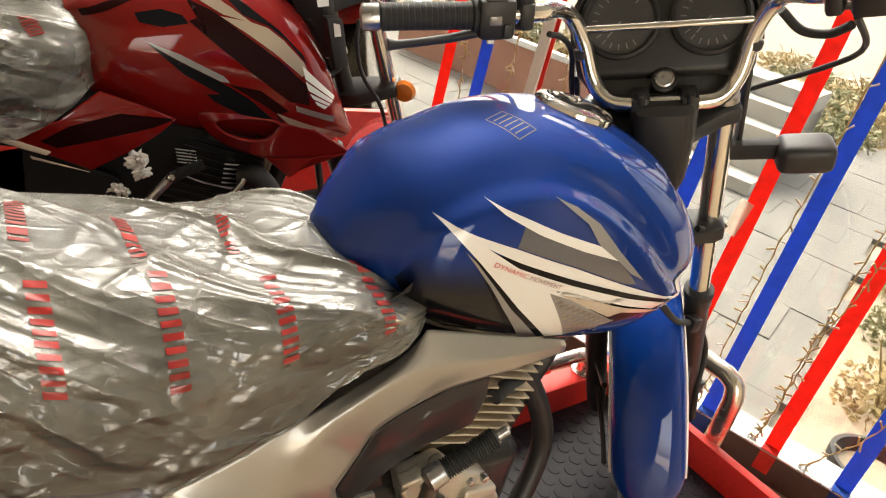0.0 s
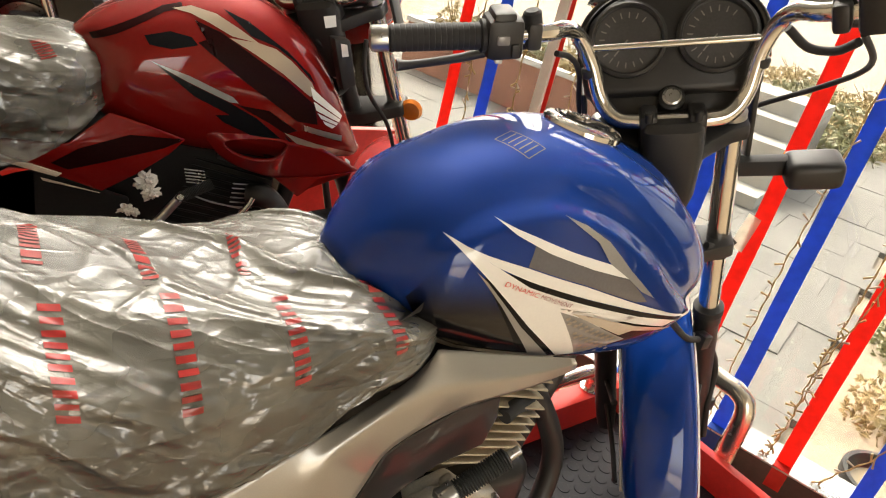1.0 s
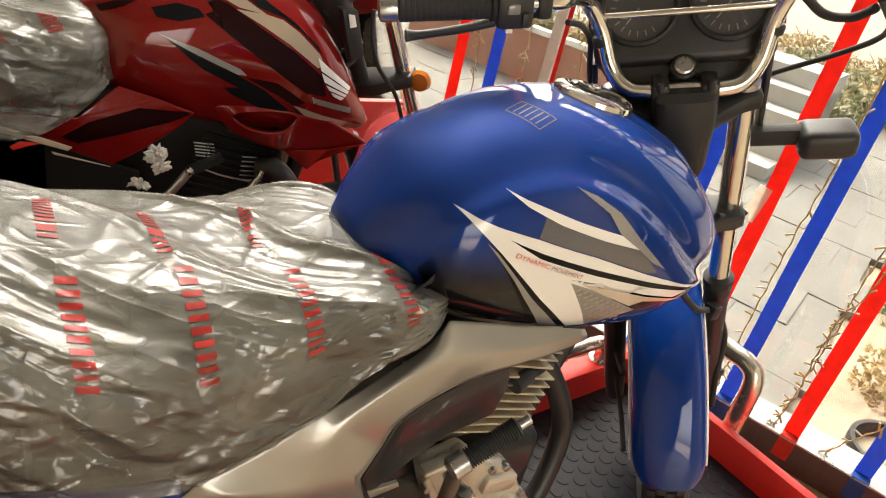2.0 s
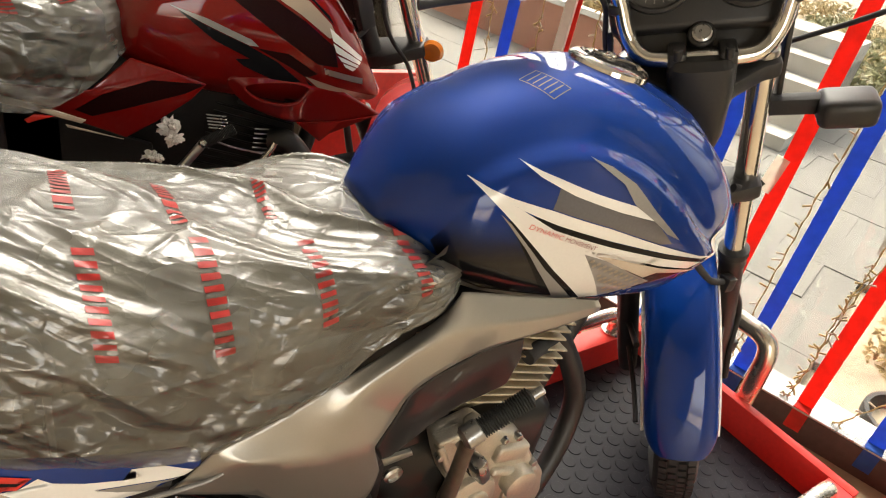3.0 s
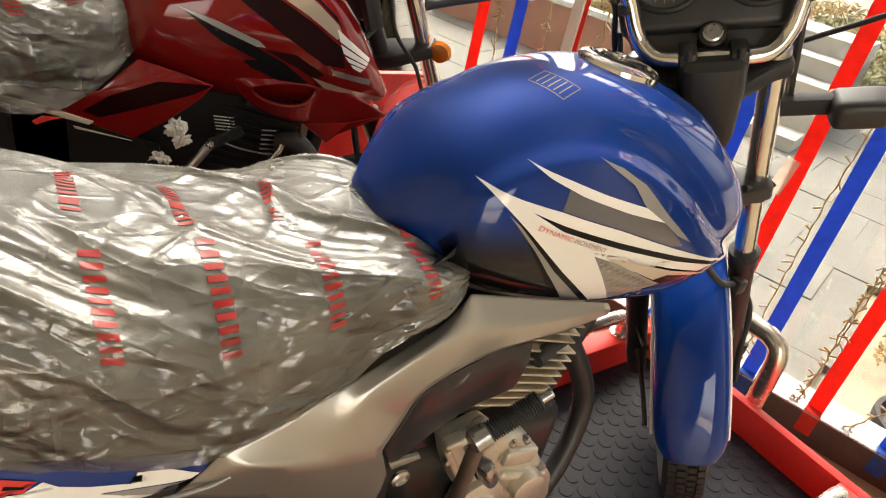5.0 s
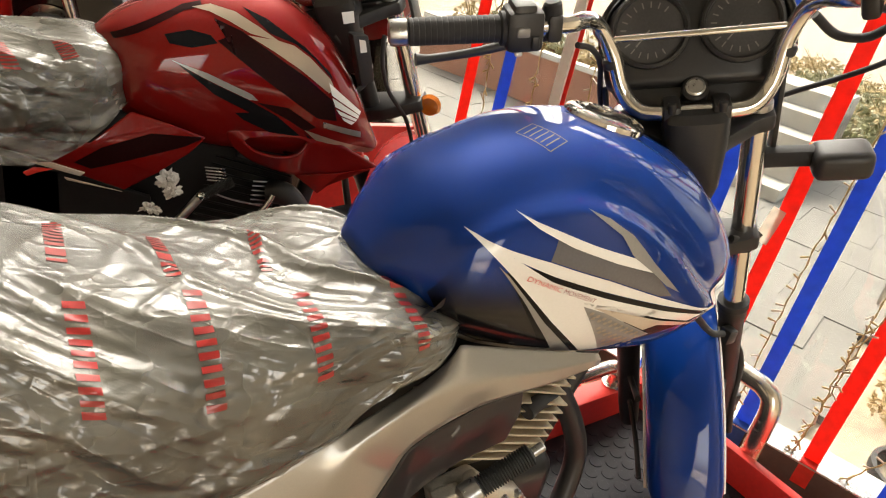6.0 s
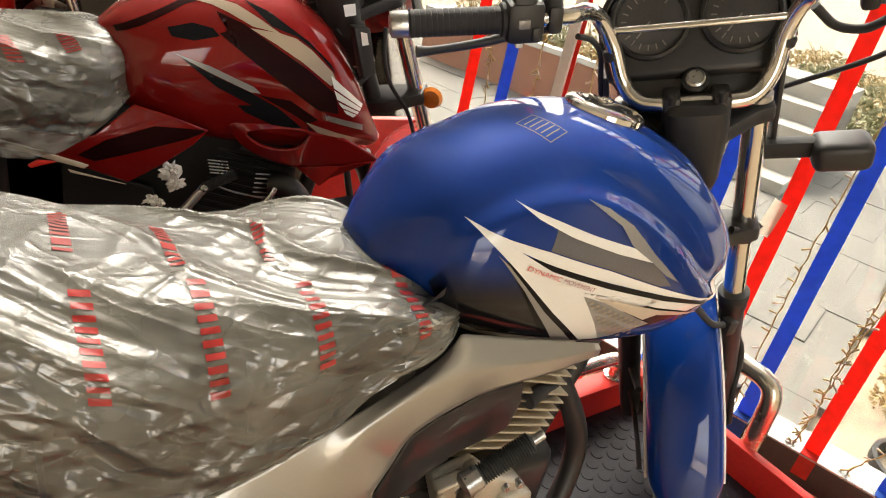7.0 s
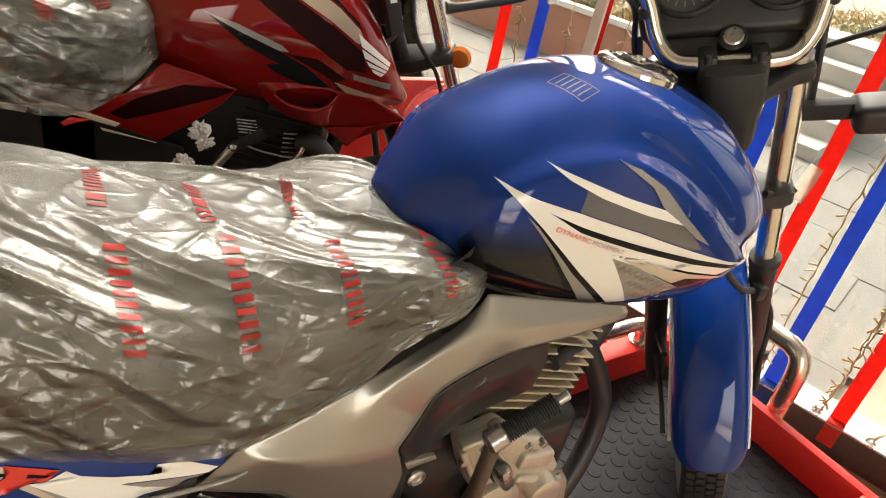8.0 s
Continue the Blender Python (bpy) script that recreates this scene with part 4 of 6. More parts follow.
def bikewheel(centre, radius, width, mput):
    w, lug, T = wheel(lambda n, bm, mt, l: bpart(n, bm, mt, l), centre, radius, width, mput)
    sub("tread", joined(*lug), RUBBER, w)
    sub("rim", lathe([(radius - 0.085, -0.022), (radius - 0.07, -0.026), (radius - 0.075, -0.014), (radius - 0.09, 0), (radius - 0.075, 0.014), (radius - 0.07, 0.026), (radius - 0.085, 0.022)], T, 60), CHROME, w, "chrome rim")
    sub("hub", lathe([(0.03, -0.06), (0.065, -0.05), (0.065, 0.04), (0.03, 0.05)], T, 32), ALLOY, w)
    sp = []
    for i in range(36):
        a, b = 2 * math.pi * i / 36, 2 * math.pi * (i + (3 if i % 2 else -3)) / 36
        p = Vector((0.055 * math.cos(b), 0.055 * math.sin(b), 0.035 * (1 if i % 4 < 2 else -1)))
        q = Vector(((radius - 0.085) * math.cos(a), (radius - 0.085) * math.sin(a), 0))
        sp.append(moved(rod(p, q, 0.0016, 6), T))
    sub("spokes", joined(*sp), CHROME, w)
    return w


bikewheel(Vector((-0.02 - 0.6 + 0.6, 0, 0.305)), 0.305, 0.085, Matrix.Identity(4) @ Matrix.Translation((-0.02, 0, 0)))

# engine
EU = Vector((math.sin(radians(17)), 0, math.cos(radians(17))))
ENG = Matrix.Translation((0.655, 0, 0.44)) @ Matrix.Rotation(radians(17), 4, "Y")
# dark grey puts the shade on the alloy case into its colour
crank = bpart("crankcase", joined(block(0.46, 0.80, -0.095, 0.095, 0.20, 0.44, 0.03, 3), block(0.44, 0.60, -0.085, 0.085, 0.30, 0.52, 0.03, 3)), GREY, "cast alloy crankcase, coloured dark to stand for shade")
cover = bpart("clutch_cover", slab([(0.537, 0.481), (0.577, 0.49), (0.605, 0.498), (0.643, 0.462), (0.696, 0.439), (0.719, 0.409), (0.747, 0.364), (0.784, 0.315), (0.795, 0.269), (0.791, 0.23), (0.749, 0.238), (0.743, 0.2), (0.716, 0.208), (0.696, 0.192), (0.629, 0.219), (0.6, 0.251), (0.593, 0.312), (0.602, 0.349), (0.571, 0.393), (0.552, 0.438)], 0.035, 0.009, Matrix.Translation((0, -0.092, 0)) @ Matrix.Rotation(radians(90), 4, "X"), 3), ALLOY, "cast alloy clutch cover", sharp=0.9)


def disc_at(p, r, depth, dome=0.004, y0=-0.120):
    return lathe([(r, 0), (r, depth - dome), (r - dome * 0.3, depth - dome * 0.3), (r - dome, depth), (r * 0.3, depth)], Matrix.Translation((p[0], y0, p[1])) @ Matrix.Rotation(radians(90), 4, "X"), 40)


def cast_block(p, q, wide, rise, y0=-0.124):
    """A raised rounded rib of the casting from p to q (x, z)."""
    a, b = Vector((p[0], y0, p[1])), Vector((q[0], y0, q[1]))
    d = (b - a).normalized()
    m = Matrix.Translation((a + b) / 2) @ Matrix(((d.x, 0, -d.z, 0), (0, 1, 0, 0), (d.z, 0, d.x, 0), (0, 0, 0, 1)))
    h = (b - a).length / 2
    return block(-h, h, -rise, 0.006, -wide / 2, wide / 2, min(rise, wide) * 0.4, 3, m)


sub("round_cover", disc_at((0.625, 0.333), 0.046, 0.020, 0.006), ALLOY, cover)
sub("round_boss", disc_at((0.63, 0.325), 0.026, 0.008, 0.003, -0.138), ALLOY, cover)
sub("side_cap", disc_at((0.713, 0.338), 0.029, 0.030, 0.006), ALLOY, cover, "round machined cap")
sub("cap_collar", disc_at((0.732, 0.3), 0.034, 0.012, 0.005), ALLOY, cover)
sub("cast_rib", cast_block((0.652, 0.415), (0.713, 0.404), 0.030, 0.014), ALLOY, cover)
sub("cast_rib", cast_block((0.658, 0.374), (0.754, 0.339), 0.014, 0.012), ALLOY, cover)
sub("cast_rib", cast_block((0.533, 0.486), (0.576, 0.494), 0.010, 0.016), ALLOY, cover)
sub("cast_rib", cast_block((0.544, 0.471), (0.592, 0.373), 0.012, 0.010), ALLOY, cover)
sub("cast_rib", cast_block((0.583, 0.493), (0.603, 0.504), 0.034, 0.018), ALLOY, cover)
kk = (0.621, 0.404)
sub("oil_cap", disc_at(kk, 0.0135, 0.024, 0.003, -0.124), STEEL, cover)
sub("oil_cap_washer", disc_at(kk, 0.0165, 0.014, 0.002, -0.124), RUBBER, cover)
sub("bracket", slab([(0.593, 0.467), (0.614, 0.44), (0.634, 0.399), (0.625, 0.391), (0.6, 0.413), (0.594, 0.448)], 0.004, 0.001, Matrix.Translation((0, -0.140, 0)) @ Matrix.Rotation(radians(90), 4, "X")), STEEL, cover)
sub("embossed_strip", block(-0.022, 0.022, -0.003, 0.003, 0, 0.004, 0.001, m=Matrix.Translation((0.631, -0.139, 0.277)) @ Matrix.Rotation(radians(90), 4, "X") @ Matrix.Rotation(radians(18), 4, "Z")), STEEL, cover)
for p in [(0.55, 0.448), (0.579, 0.463), (0.663, 0.44), (0.689, 0.438), (0.743, 0.36), (0.701, 0.24)]:
    sub("bolt", disc_at(p, 0.0062, 0.012, 0.002, -0.122), STEEL, cover)
# cylinder with cooling fins
cyl = bpart("cylinder", block(-0.05, 0.05, -0.055, 0.055, -0.02, 0.23, 0.015, 3, ENG), FINS, "finned engine cylinder")
for k in range(13):
    grow = 1.0 if k < 8 else 0.92
    sub("fin", block(-0.078 * grow, 0.085 * grow, -0.088 * grow, 0.088 * grow, 0.035 + 0.0145 * k, 0.0385 + 0.0145 * k, 0.0014, 1, ENG), FINS, cyl)
bpart("cylinder_head", block(-0.055, 0.06, -0.06, 0.06, 0.22, 0.275, 0.015, 3, ENG), FINS)
bpart("intake", tube([(0.50, -0.02, 0.62), (0.58, -0.03, 0.63), (0.68, -0.03, 0.64)], 0.026), RUBBER)
bpart("spark_lead", tube([(0.771, -0.060, 0.541), (0.721, -0.080, 0.561), (0.694, -0.090, 0.558)], 0.012), RUBBER)
bpart("exhaust_pipe", tube([(0.79, -0.02, 0.56), (0.873, -0.030, 0.440), (0.905, -0.040, 0.350), (0.878, -0.060, 0.252), (0.818, -0.080, 0.172), (0.743, -0.100, 0.095), (0.50, -0.13, 0.13), (0.20, -0.15, 0.17)], [0.018, 0.019, 0.019, 0.019, 0.019, 0.02, 0.022, 0.022], sides=20), BLACK, "matt black exhaust pipe")
bpart("silencer", rod((0.24, -0.15, 0.165), (-0.42, -0.17, 0.27), 0.042, 24, 0.05), CHROME)
# kick starter
kick = bpart("kick_lever", tube([(0.523, -0.170, 0.305), (0.525, -0.185, 0.369), (0.523, -0.195, 0.484), (0.523, -0.200, 0.564), (0.527, -0.200, 0.581)], [0.012, 0.011, 0.0105, 0.010, 0.012]), DARKSTEEL, "dark steel kick-start lever")
sub("knuckle", lathe([(0.010, -0.014), (0.015, -0.010), (0.015, 0.010), (0.010, 0.014)], along((0.524, -0.200, 0.578), (0.547, -0.200, 0.590)), 20), STEEL, kick)
k0, k1 = Vector((0.529, -0.200, 0.580)), Vector((0.595, -0.205, 0.621))
prof = []
for i in range(23):
    prof += [(0.0105, i * 0.0042), (0.0132, i * 0.0042 + 0.0012), (0.0132, i * 0.0042 + 0.0026), (0.0105, i * 0.0042 + 0.0038)]
Lk = (k1 - k0).length
prof = [(r, h * Lk / 0.0966) for r, h in prof]
sub("pedal_rubber", lathe([(0.005, -0.001)] + prof + [(0.006, Lk + 0.002)], along(k0, k1), 20), RUBBER, kick, "black ribbed rubber pedal")
sub("pedal_pin", rod(k1, k1 + (k1 - k0).normalized() * 0.018, 0.006), STEEL, kick)
sub("clamp", block(-0.014, 0.014, -0.01, 0.01, -0.03, 0.03, 0.006, 2, along((0.591, -0.165, 0.450), (0.554, -0.175, 0.526))), STEEL, kick)
sub("boss", rod((0.567, -0.120, 0.204), (0.513, -0.185, 0.329), 0.016, 20), DARKSTEEL, kick)
# brake pedal and foot rest
ped = bpart("brake_pedal", tube([(0.50, -0.15, 0.27), (0.60, -0.175, 0.25), (0.66, -0.19, 0.262), (0.685, -0.203, 0.275)], 0.008), STEEL, "steel rear brake pedal")
pc = Vector((0.691, -0.213, 0.285))
PM = Matrix.Translation(pc) @ Matrix.Rotation(radians(-10), 4, "Z") @ Matrix.Rotation(radians(-12), 4, "Y")
sub("tread_plate", joined(slab([(-0.028, -0.016), (0.022, -0.018), (0.03, -0.008), (0.03, 0.012), (0.02, 0.018), (-0.026, 0.018)], 0.006, 0.0015, PM), *[block(-0.026 + 0.0065 * i, -0.0235 + 0.0065 * i, -0.014, 0.014, 0.006, 0.0085, m=PM) for i in range(8)]), STEEL, ped)
bpart("foot_rest", tube([(0.50, -0.12, 0.22), (0.49, -0.18, 0.22), (0.49, -0.25, 0.235)], 0.012), RUBBER)
bpart("side_stand", rod((0.52, 0.14, 0.2), (0.50, 0.27, 0.008), 0.011), BLACK)
bpart("crank_brace", joined(tube([(0.317, -0.130, 0.362), (0.379, -0.130, 0.365), (0.457, -0.130, 0.353), (0.487, -0.120, 0.362)], 0.016), tube([(0.454, -0.140, 0.339), (0.480, -0.150, 0.314), (0.531, -0.150, 0.295)], 0.006)), BLACK)
bpart("linkage_nut", joined(*[lathe([(0.008, 0), (0.011, 0.002), (0.011, 0.01), (0.007, 0.012)], Matrix.Translation(p) @ Matrix.Rotation(radians(90), 4, "X"), 6) for p in ((0.449, -0.150, 0.355), (0.456, -0.150, 0.330), (0.497, -0.150, 0.308))]), CHROME)

# ---- steering: local x ahead, y to the left, z up the steering axis ----
def steering(bike, BI, STEER, paintwork, signals=True):
    def spart(name, bm, material, label="", **k):
        return part(name, moved(bm, BI @ STEER), material, bike, label, **k)

    def ssub(name, bm, material, parent, label="", **k):
        return part(name, moved(bm, BI @ STEER), material, parent, label, **k)

    half = [(-0.111, 0.354, 0.1943), (-0.08, 0.265, 0.177), (-0.046, 0.168, 0.158), (-0.018, 0.140, 0.150), (0.0, 0.124, 0.130), (0.003, 0.108, 0.09), (-0.008, 0.096, 0.040), (-0.022, 0.075, 0.016), (-0.028, 0.045, 0.012), (-0.028, 0, 0.012)]
    bar = half + [(x, -y, z) for x, y, z in half[-2::-1]]
    hb = spart("handlebar", tube(bar, 0.0112, 8, 20), CHROME, "chrome handlebar")
    ssub("brace", rod((0.004, 0.108, 0.11), (0.004, -0.108, 0.11), 0.0048), CHROME, hb)
    G = Vector((-0.118, 0.372, 0.198)) - Vector((-0.08, 0.265, 0.177))
    for s in (1, -1):
        f = Vector((1, s, 1))
        a, b = Vector((-0.109, 0.350, 0.1935)) * f, Vector((-0.073, 0.243, 0.1725)) * f
        L = (b - a).length
        pr = [(0.0165, 0)]
        for i in range(16):
            pr += [(0.0172, L * (i + 0.1) / 16), (0.0172, L * (i + 0.6) / 16), (0.0165, L * (i + 0.7) / 16)]
        gr = spart("grip", lathe([(0.012, -0.002)] + pr + [(0.021, L), (0.021, L + 0.005), (0.012, L + 0.006)], along(a, b), 24), RUBBER, "black rubber grip")
        ssub("bar_end", lathe([(0.010, -0.026), (0.0155, -0.024), (0.0165, -0.020), (0.0165, -0.003), (0.012, 0.0)], along(a, b), 24), STEEL, gr, "steel bar end weight")
        M = along(b, Vector((-0.046, 0.168 * s, 0.158)))
        sw = spart("switch_box", joined(block(-0.024, 0.024, -0.026, 0.026, 0.004, 0.052, 0.008, 2, M), block(-0.020, 0.022, -0.018, 0.034, 0.012, 0.042, 0.006, 2, M)), BLACK, "black switch housing")
        ssub("button", block(-0.008, 0.008, -0.006, 0.006, 0, 0.006, 0.002, 2, M @ pose(-0.022, 0.002, 0.024, 0, -90, 0)), VRED if s < 0 else VGREY, sw)
        ssub("button", block(-0.005, 0.005, -0.009, 0.009, 0, 0.005, 0.002, 2, M @ pose(-0.023, -0.012, 0.040, 0, -90, 0)), BLACK, sw)
        ssub("button", block(-0.005, 0.005, -0.005, 0.005, 0, 0.006, 0.002, 2, M @ pose(-0.012, -0.026, 0.022, 90, 0, 0)), WHITE, sw)
        c = Vector((-0.046, 0.166 * s, 0.158))
        lv = spart("lever_clamp", block(-0.016, 0.03, -0.018, 0.018, 0.058, 0.078, 0.006, 2, M), BLACK)
        ssub("lever", tube([Vector((-0.005, 0.19 * s, 0.130)), Vector((0.008, 0.225 * s, 0.120)), Vector((-0.012, 0.285 * s, 0.118)), Vector((-0.05, 0.345 * s, 0.130)), Vector((-0.06, 0.365 * s, 0.135))], [0.009, 0.008, 0.0065, 0.006, 0.0085]), BLACK, lv, "black hand lever")
        ssub("mirror_boss", rod(c + Vector((-0.005, 0.012 * s, 0.008)), c + Vector((-0.005, 0.012 * s, 0.034)), 0.012), RUBBER, lv)
        lg = spart("fork_leg", rod((0.03, 0.09 * s, -0.02), (0.03, 0.09 * s, -0.46), 0.018, 24), CHROME, "chrome fork tube")
        ssub("slider", lathe([(0.012, 0), (0.024, 0.004), (0.0245, 0.03), (0.022, 0.036), (0.022, 0.30), (0.019, 0.36), (0.010, 0.364)], along((0.03, 0.09 * s, -0.405), (0.03, 0.09 * s, -0.80)), 24), BLACK, lg, "black fork slider")
        ssub("dust_seal", lathe([(0.019, 0), (0.0265, 0.003), (0.0265, 0.016), (0.022, 0.019)], along((0.03, 0.09 * s, -0.398), (0.03, 0.09 * s, -0.6)), 24), RUBBER, lg)
        ssub("fork_cap", lathe([(0.019, 0), (0.019, 0.01), (0.012, 0.013)], along((0.03, 0.09 * s, -0.02), (0.03, 0.09 * s, 0.1)), 24), STEEL, lg)
        # clamp on the bar
        spart("bar_clamp", joined(block(-0.048, -0.008, 0.032 * s - 0.012, 0.032 * s + 0.012, -0.025, 0.030, 0.006, 2), rod((-0.045, 0.032 * s, 0.02), (-0.045, 0.032 * s, 0.036), 0.006)), BLACK)
        # turn signal
        if not signals:
            continue
        ts = spart("turn_signal", joined(block(0.03, 0.055, min(0.10 * s, 0.185 * s), max(0.10 * s, 0.185 * s), -0.128, -0.098, 0.008, 2)), RUBBER, "black rubber turn signal")
        ssub("signal_body", block(0.005, 0.062, min(0.172 * s, 0.252 * s), max(0.172 * s, 0.252 * s), -0.140, -0.094, 0.013, 3), BLACK, ts)
        ssub("lens", block(0.06, 0.076, min(0.176 * s, 0.248 * s), max(0.176 * s, 0.248 * s), -0.132, -0.108, 0.006, 2), ORANGE, ts, "amber lens")
    # top clamp, stem cover, lock
    tc = spart("top_clamp", joined(slab([(-0.055, 0.028), (-0.06, -0.028), (-0.035, -0.05), (0.0, -0.088), (0.01, -0.112), (0.052, -0.112), (0.056, -0.07), (0.056, 0.07), (0.052, 0.112), (0.01, 0.112), (0.0, 0.088), (-0.035, 0.05)], 0.026, 0.006, Matrix.Translation((0, 0, -0.048)))), BLACK, "black top fork clamp")
    ssub("stem_cover", ring_loft([[Vector((x0 + r * math.cos(a) * 0.9, w * math.copysign(abs(math.sin(a)) ** 0.4, math.sin(a)), z)) for a in (2 * math.pi * k / 28 for k in range(28))] for z, x0, r, w in ((-0.135, -0.03, 0.022, 0.026), (-0.10, -0.036, 0.028, 0.036), (-0.03, -0.038, 0.030, 0.043), (0.010, -0.036, 0.028, 0.043), (0.020, -0.032, 0.022, 0.039))]), BLACK, tc)
    ssub("stem_nut", lathe([(0.012, 0), (0.024, 0.002), (0.024, 0.012), (0.012, 0.014)], Matrix.Translation((0, 0, -0.155)), 24), STEEL, tc)
    KM = Matrix.Translation((-0.004, 0, 0.034)) @ Matrix.Rotation(radians(-38), 4, "Y")
    lk = spart("ignition_lock", lathe([(0.018, -0.03), (0.018, 0.002), (0.015, 0.005)], KM, 28), BLACK)
    ssub("lock_face", joined(lathe([(0.013, 0.003), (0.013, 0.007), (0.0105, 0.0085), (0.0095, 0.007), (0.003, 0.0065)], KM, 28), block(-0.008, 0.008, -0.0015, 0.0015, 0.006, 0.009, m=KM)), STEEL, lk, "steel key lock")
    # lower clamp
    spart("lower_clamp", slab([(-0.03, 0.03), (-0.03, -0.03), (0.0, -0.112), (0.052, -0.112), (0.058, 0), (0.052, 0.112), (0.0, 0.112)], 0.028, 0.006, Matrix.Translation((0, 0, -0.262))), BLACK)
    spart("stem", rod((0, 0, -0.05), (0, 0, -0.26), 0.019), BLACK)
    # instruments
    GM = Matrix.Translation((0.043, 0, 0.085)) @ Matrix.Rotation(radians(-52), 4, "Y")
    body = [(-0.062, -0.118), (-0.062, 0.118), (-0.02, 0.124), (0.03, 0.122), (0.062, 0.10), (0.082, 0.06), (0.086, 0), (0.082, -0.06), (0.062, -0.10), (0.03, -0.122), (-0.02, -0.124)]
    pod = spart("instrument_pod", slab(body, 0.045, 0.012, GM @ Matrix.Translation((0, 0, -0.042)), 3), BLACK, "black twin-dial instrument pod", sharp=0.9)
    ssub("cowl_rim", tube([GM @ Vector((x, y, 0.004)) for x, y in ((-0.02, 0.122), (0.03, 0.12), (0.062, 0.098), (0.081, 0.06), (0.085, 0), (0.081, -0.06), (0.062, -0.098), (0.03, -0.12), (-0.02, -0.122))], 0.006), GLOSSBLACK, pod)
    for s in (1, -1):
        DM = GM @ Matrix.Translation((0.014, 0.059 * s, 0.002))
        dial = ssub("dial", lathe([(0.053, 0.0), (0.053, 0.012), (0.049, 0.015), (0.046, 0.012), (0.045, 0.004), (0.002, 0.004)], DM, 40), BLACK, pod, "dark round dial")
        ssub("dial_face", lathe([(0.045, 0.0042), (0.002, 0.0044)], DM, 40), DIALFACE, pod)
        bars = [block(0.031, 0.039, -0.0008, 0.0008, 0.0046, 0.0054, m=DM @ Matrix.Rotation(radians(a), 4, "Z")) for a in range(-40, 230, 18)]
        bars += [block(-0.012, -0.009, -0.012, 0.012, 0.0046, 0.0054, m=DM), block(0.0, 0.028, -0.001, 0.001, 0.006, 0.007, m=DM @ Matrix.Rotation(radians(140), 4, "Z"))]
        part("dial_scale", moved(joined(*bars), BI @ STEER), VGREY, pod)
    ssub("dash", slab([(-0.10, -0.085), (-0.10, 0.085), (-0.05, 0.118), (-0.05, -0.118)], 0.03, 0.006, GM @ Matrix.Translation((0, 0, -0.045))), BLACK, pod)
    ssub("dash_mark", slab([(-0.056, -0.012), (-0.046, -0.012), (-0.046, 0.010), (-0.050, 0.012), (-0.056, 0.004)], 0.001, 0, GM @ Matrix.Translation((-0.012, 0, 0.004))), WHITE, pod, "pale emblem shape")
    ssub("fairing", ring_loft([[GM @ Vector((0.07 + d + 0.02 * math.cos(a) * 0.3, w * math.cos(a), z + 0.02 * math.sin(a))) for a in (2 * math.pi * k / 28 for k in range(28))] for d, w, z in ((0.0, 0.115, -0.02), (0.02, 0.105, -0.03), (0.04, 0.08, -0.04))]), GLOSSBLACK, pod)
    # headlamp shell
    HM = Matrix.Translation((0.15, 0, -0.03)) @ Matrix.Rotation(radians(65), 4, "Y")
    hl = spart("headlamp", lathe([(0.02, -0.10), (0.075, -0.085), (0.105, -0.04), (0.115, 0.02), (0.112, 0.04)], HM, 40), paintwork, "rounded headlamp shell")
    ssub("headlamp_rim", lathe([(0.112, 0.036), (0.12, 0.04), (0.12, 0.052), (0.108, 0.056)], HM, 40), CHROME, hl)
    ssub("headlamp_glass", lathe([(0.108, 0.05), (0.08, 0.065), (0.02, 0.072)], HM, 40), STEEL, hl)
    ssub("bracket", block(0.045, 0.09, -0.125, -0.117, -0.12, 0.02, 0.003), BLACK, hl)
    ssub("bracket", block(0.045, 0.09, 0.117, 0.125, -0.12, 0.02, 0.003), BLACK, hl)
    # front wheel and fender
    C = Vector((0.055, 0, -0.742))
    R = 0.305
    T = Matrix.Translation(C) @ Matrix.Rotation(radians(90), 4, "X")
    w, lug, _ = wheel(lambda n, bm, mt, l: spart(n, bm, mt, l), C, R, 0.082, Matrix.Identity(4))
    part("tread", moved(joined(*lug), BI @ STEER), RUBBER, w)
    ssub("rim", lathe([(R - 0.085, -0.022), (R - 0.07, -0.026), (R - 0.075, -0.014), (R - 0.09, 0), (R - 0.075, 0.014), (R - 0.07, 0.026), (R - 0.085, 0.022)], T, 60), CHROME, w)
    ssub("hub", lathe([(0.03, -0.06), (0.065, -0.05), (0.065, 0.04), (0.03, 0.05)], T, 32), ALLOY, w)
    sp = []
    for i in range(36):
        a, b = 2 * math.pi * i / 36, 2 * math.pi * (i + (3 if i % 2 else -3)) / 36
        p = Vector((0.055 * math.cos(b), 0.055 * math.sin(b), 0.035 * (1 if i % 4 < 2 else -1)))
        q = Vector(((R - 0.085) * math.cos(a), (R - 0.085) * math.sin(a), 0))
        sp.append(moved(rod(p, q, 0.0016, 6), T))
    ssub("spokes", joined(*sp), CHROME, w)
    arc = []
    for i in range(64):
        u = i / 63
        a = radians(62 + 98 * u)
        wd = 0.055 + 0.008 * smooth01(u / 0.3)
        if u > 0.9:
            wd *= 1 - 0.22 * ((u - 0.9) / 0.1) ** 3
        outer, inner = [], []
        for k in range(33):
            b = radians(-90 + 180 * k / 32)
            rr = R + 0.006 + 0.038 * abs(math.cos(b)) ** 0.55 - 0.012 * (1 - abs(math.cos(b)) ** 0.4)
            outer.append(C + Vector((rr * math.cos(a), wd * math.copysign(abs(math.sin(b)) ** 0.8, math.sin(b)), rr * math.sin(a))))
        for k in range(32, -1, -1):
            p = outer[k]
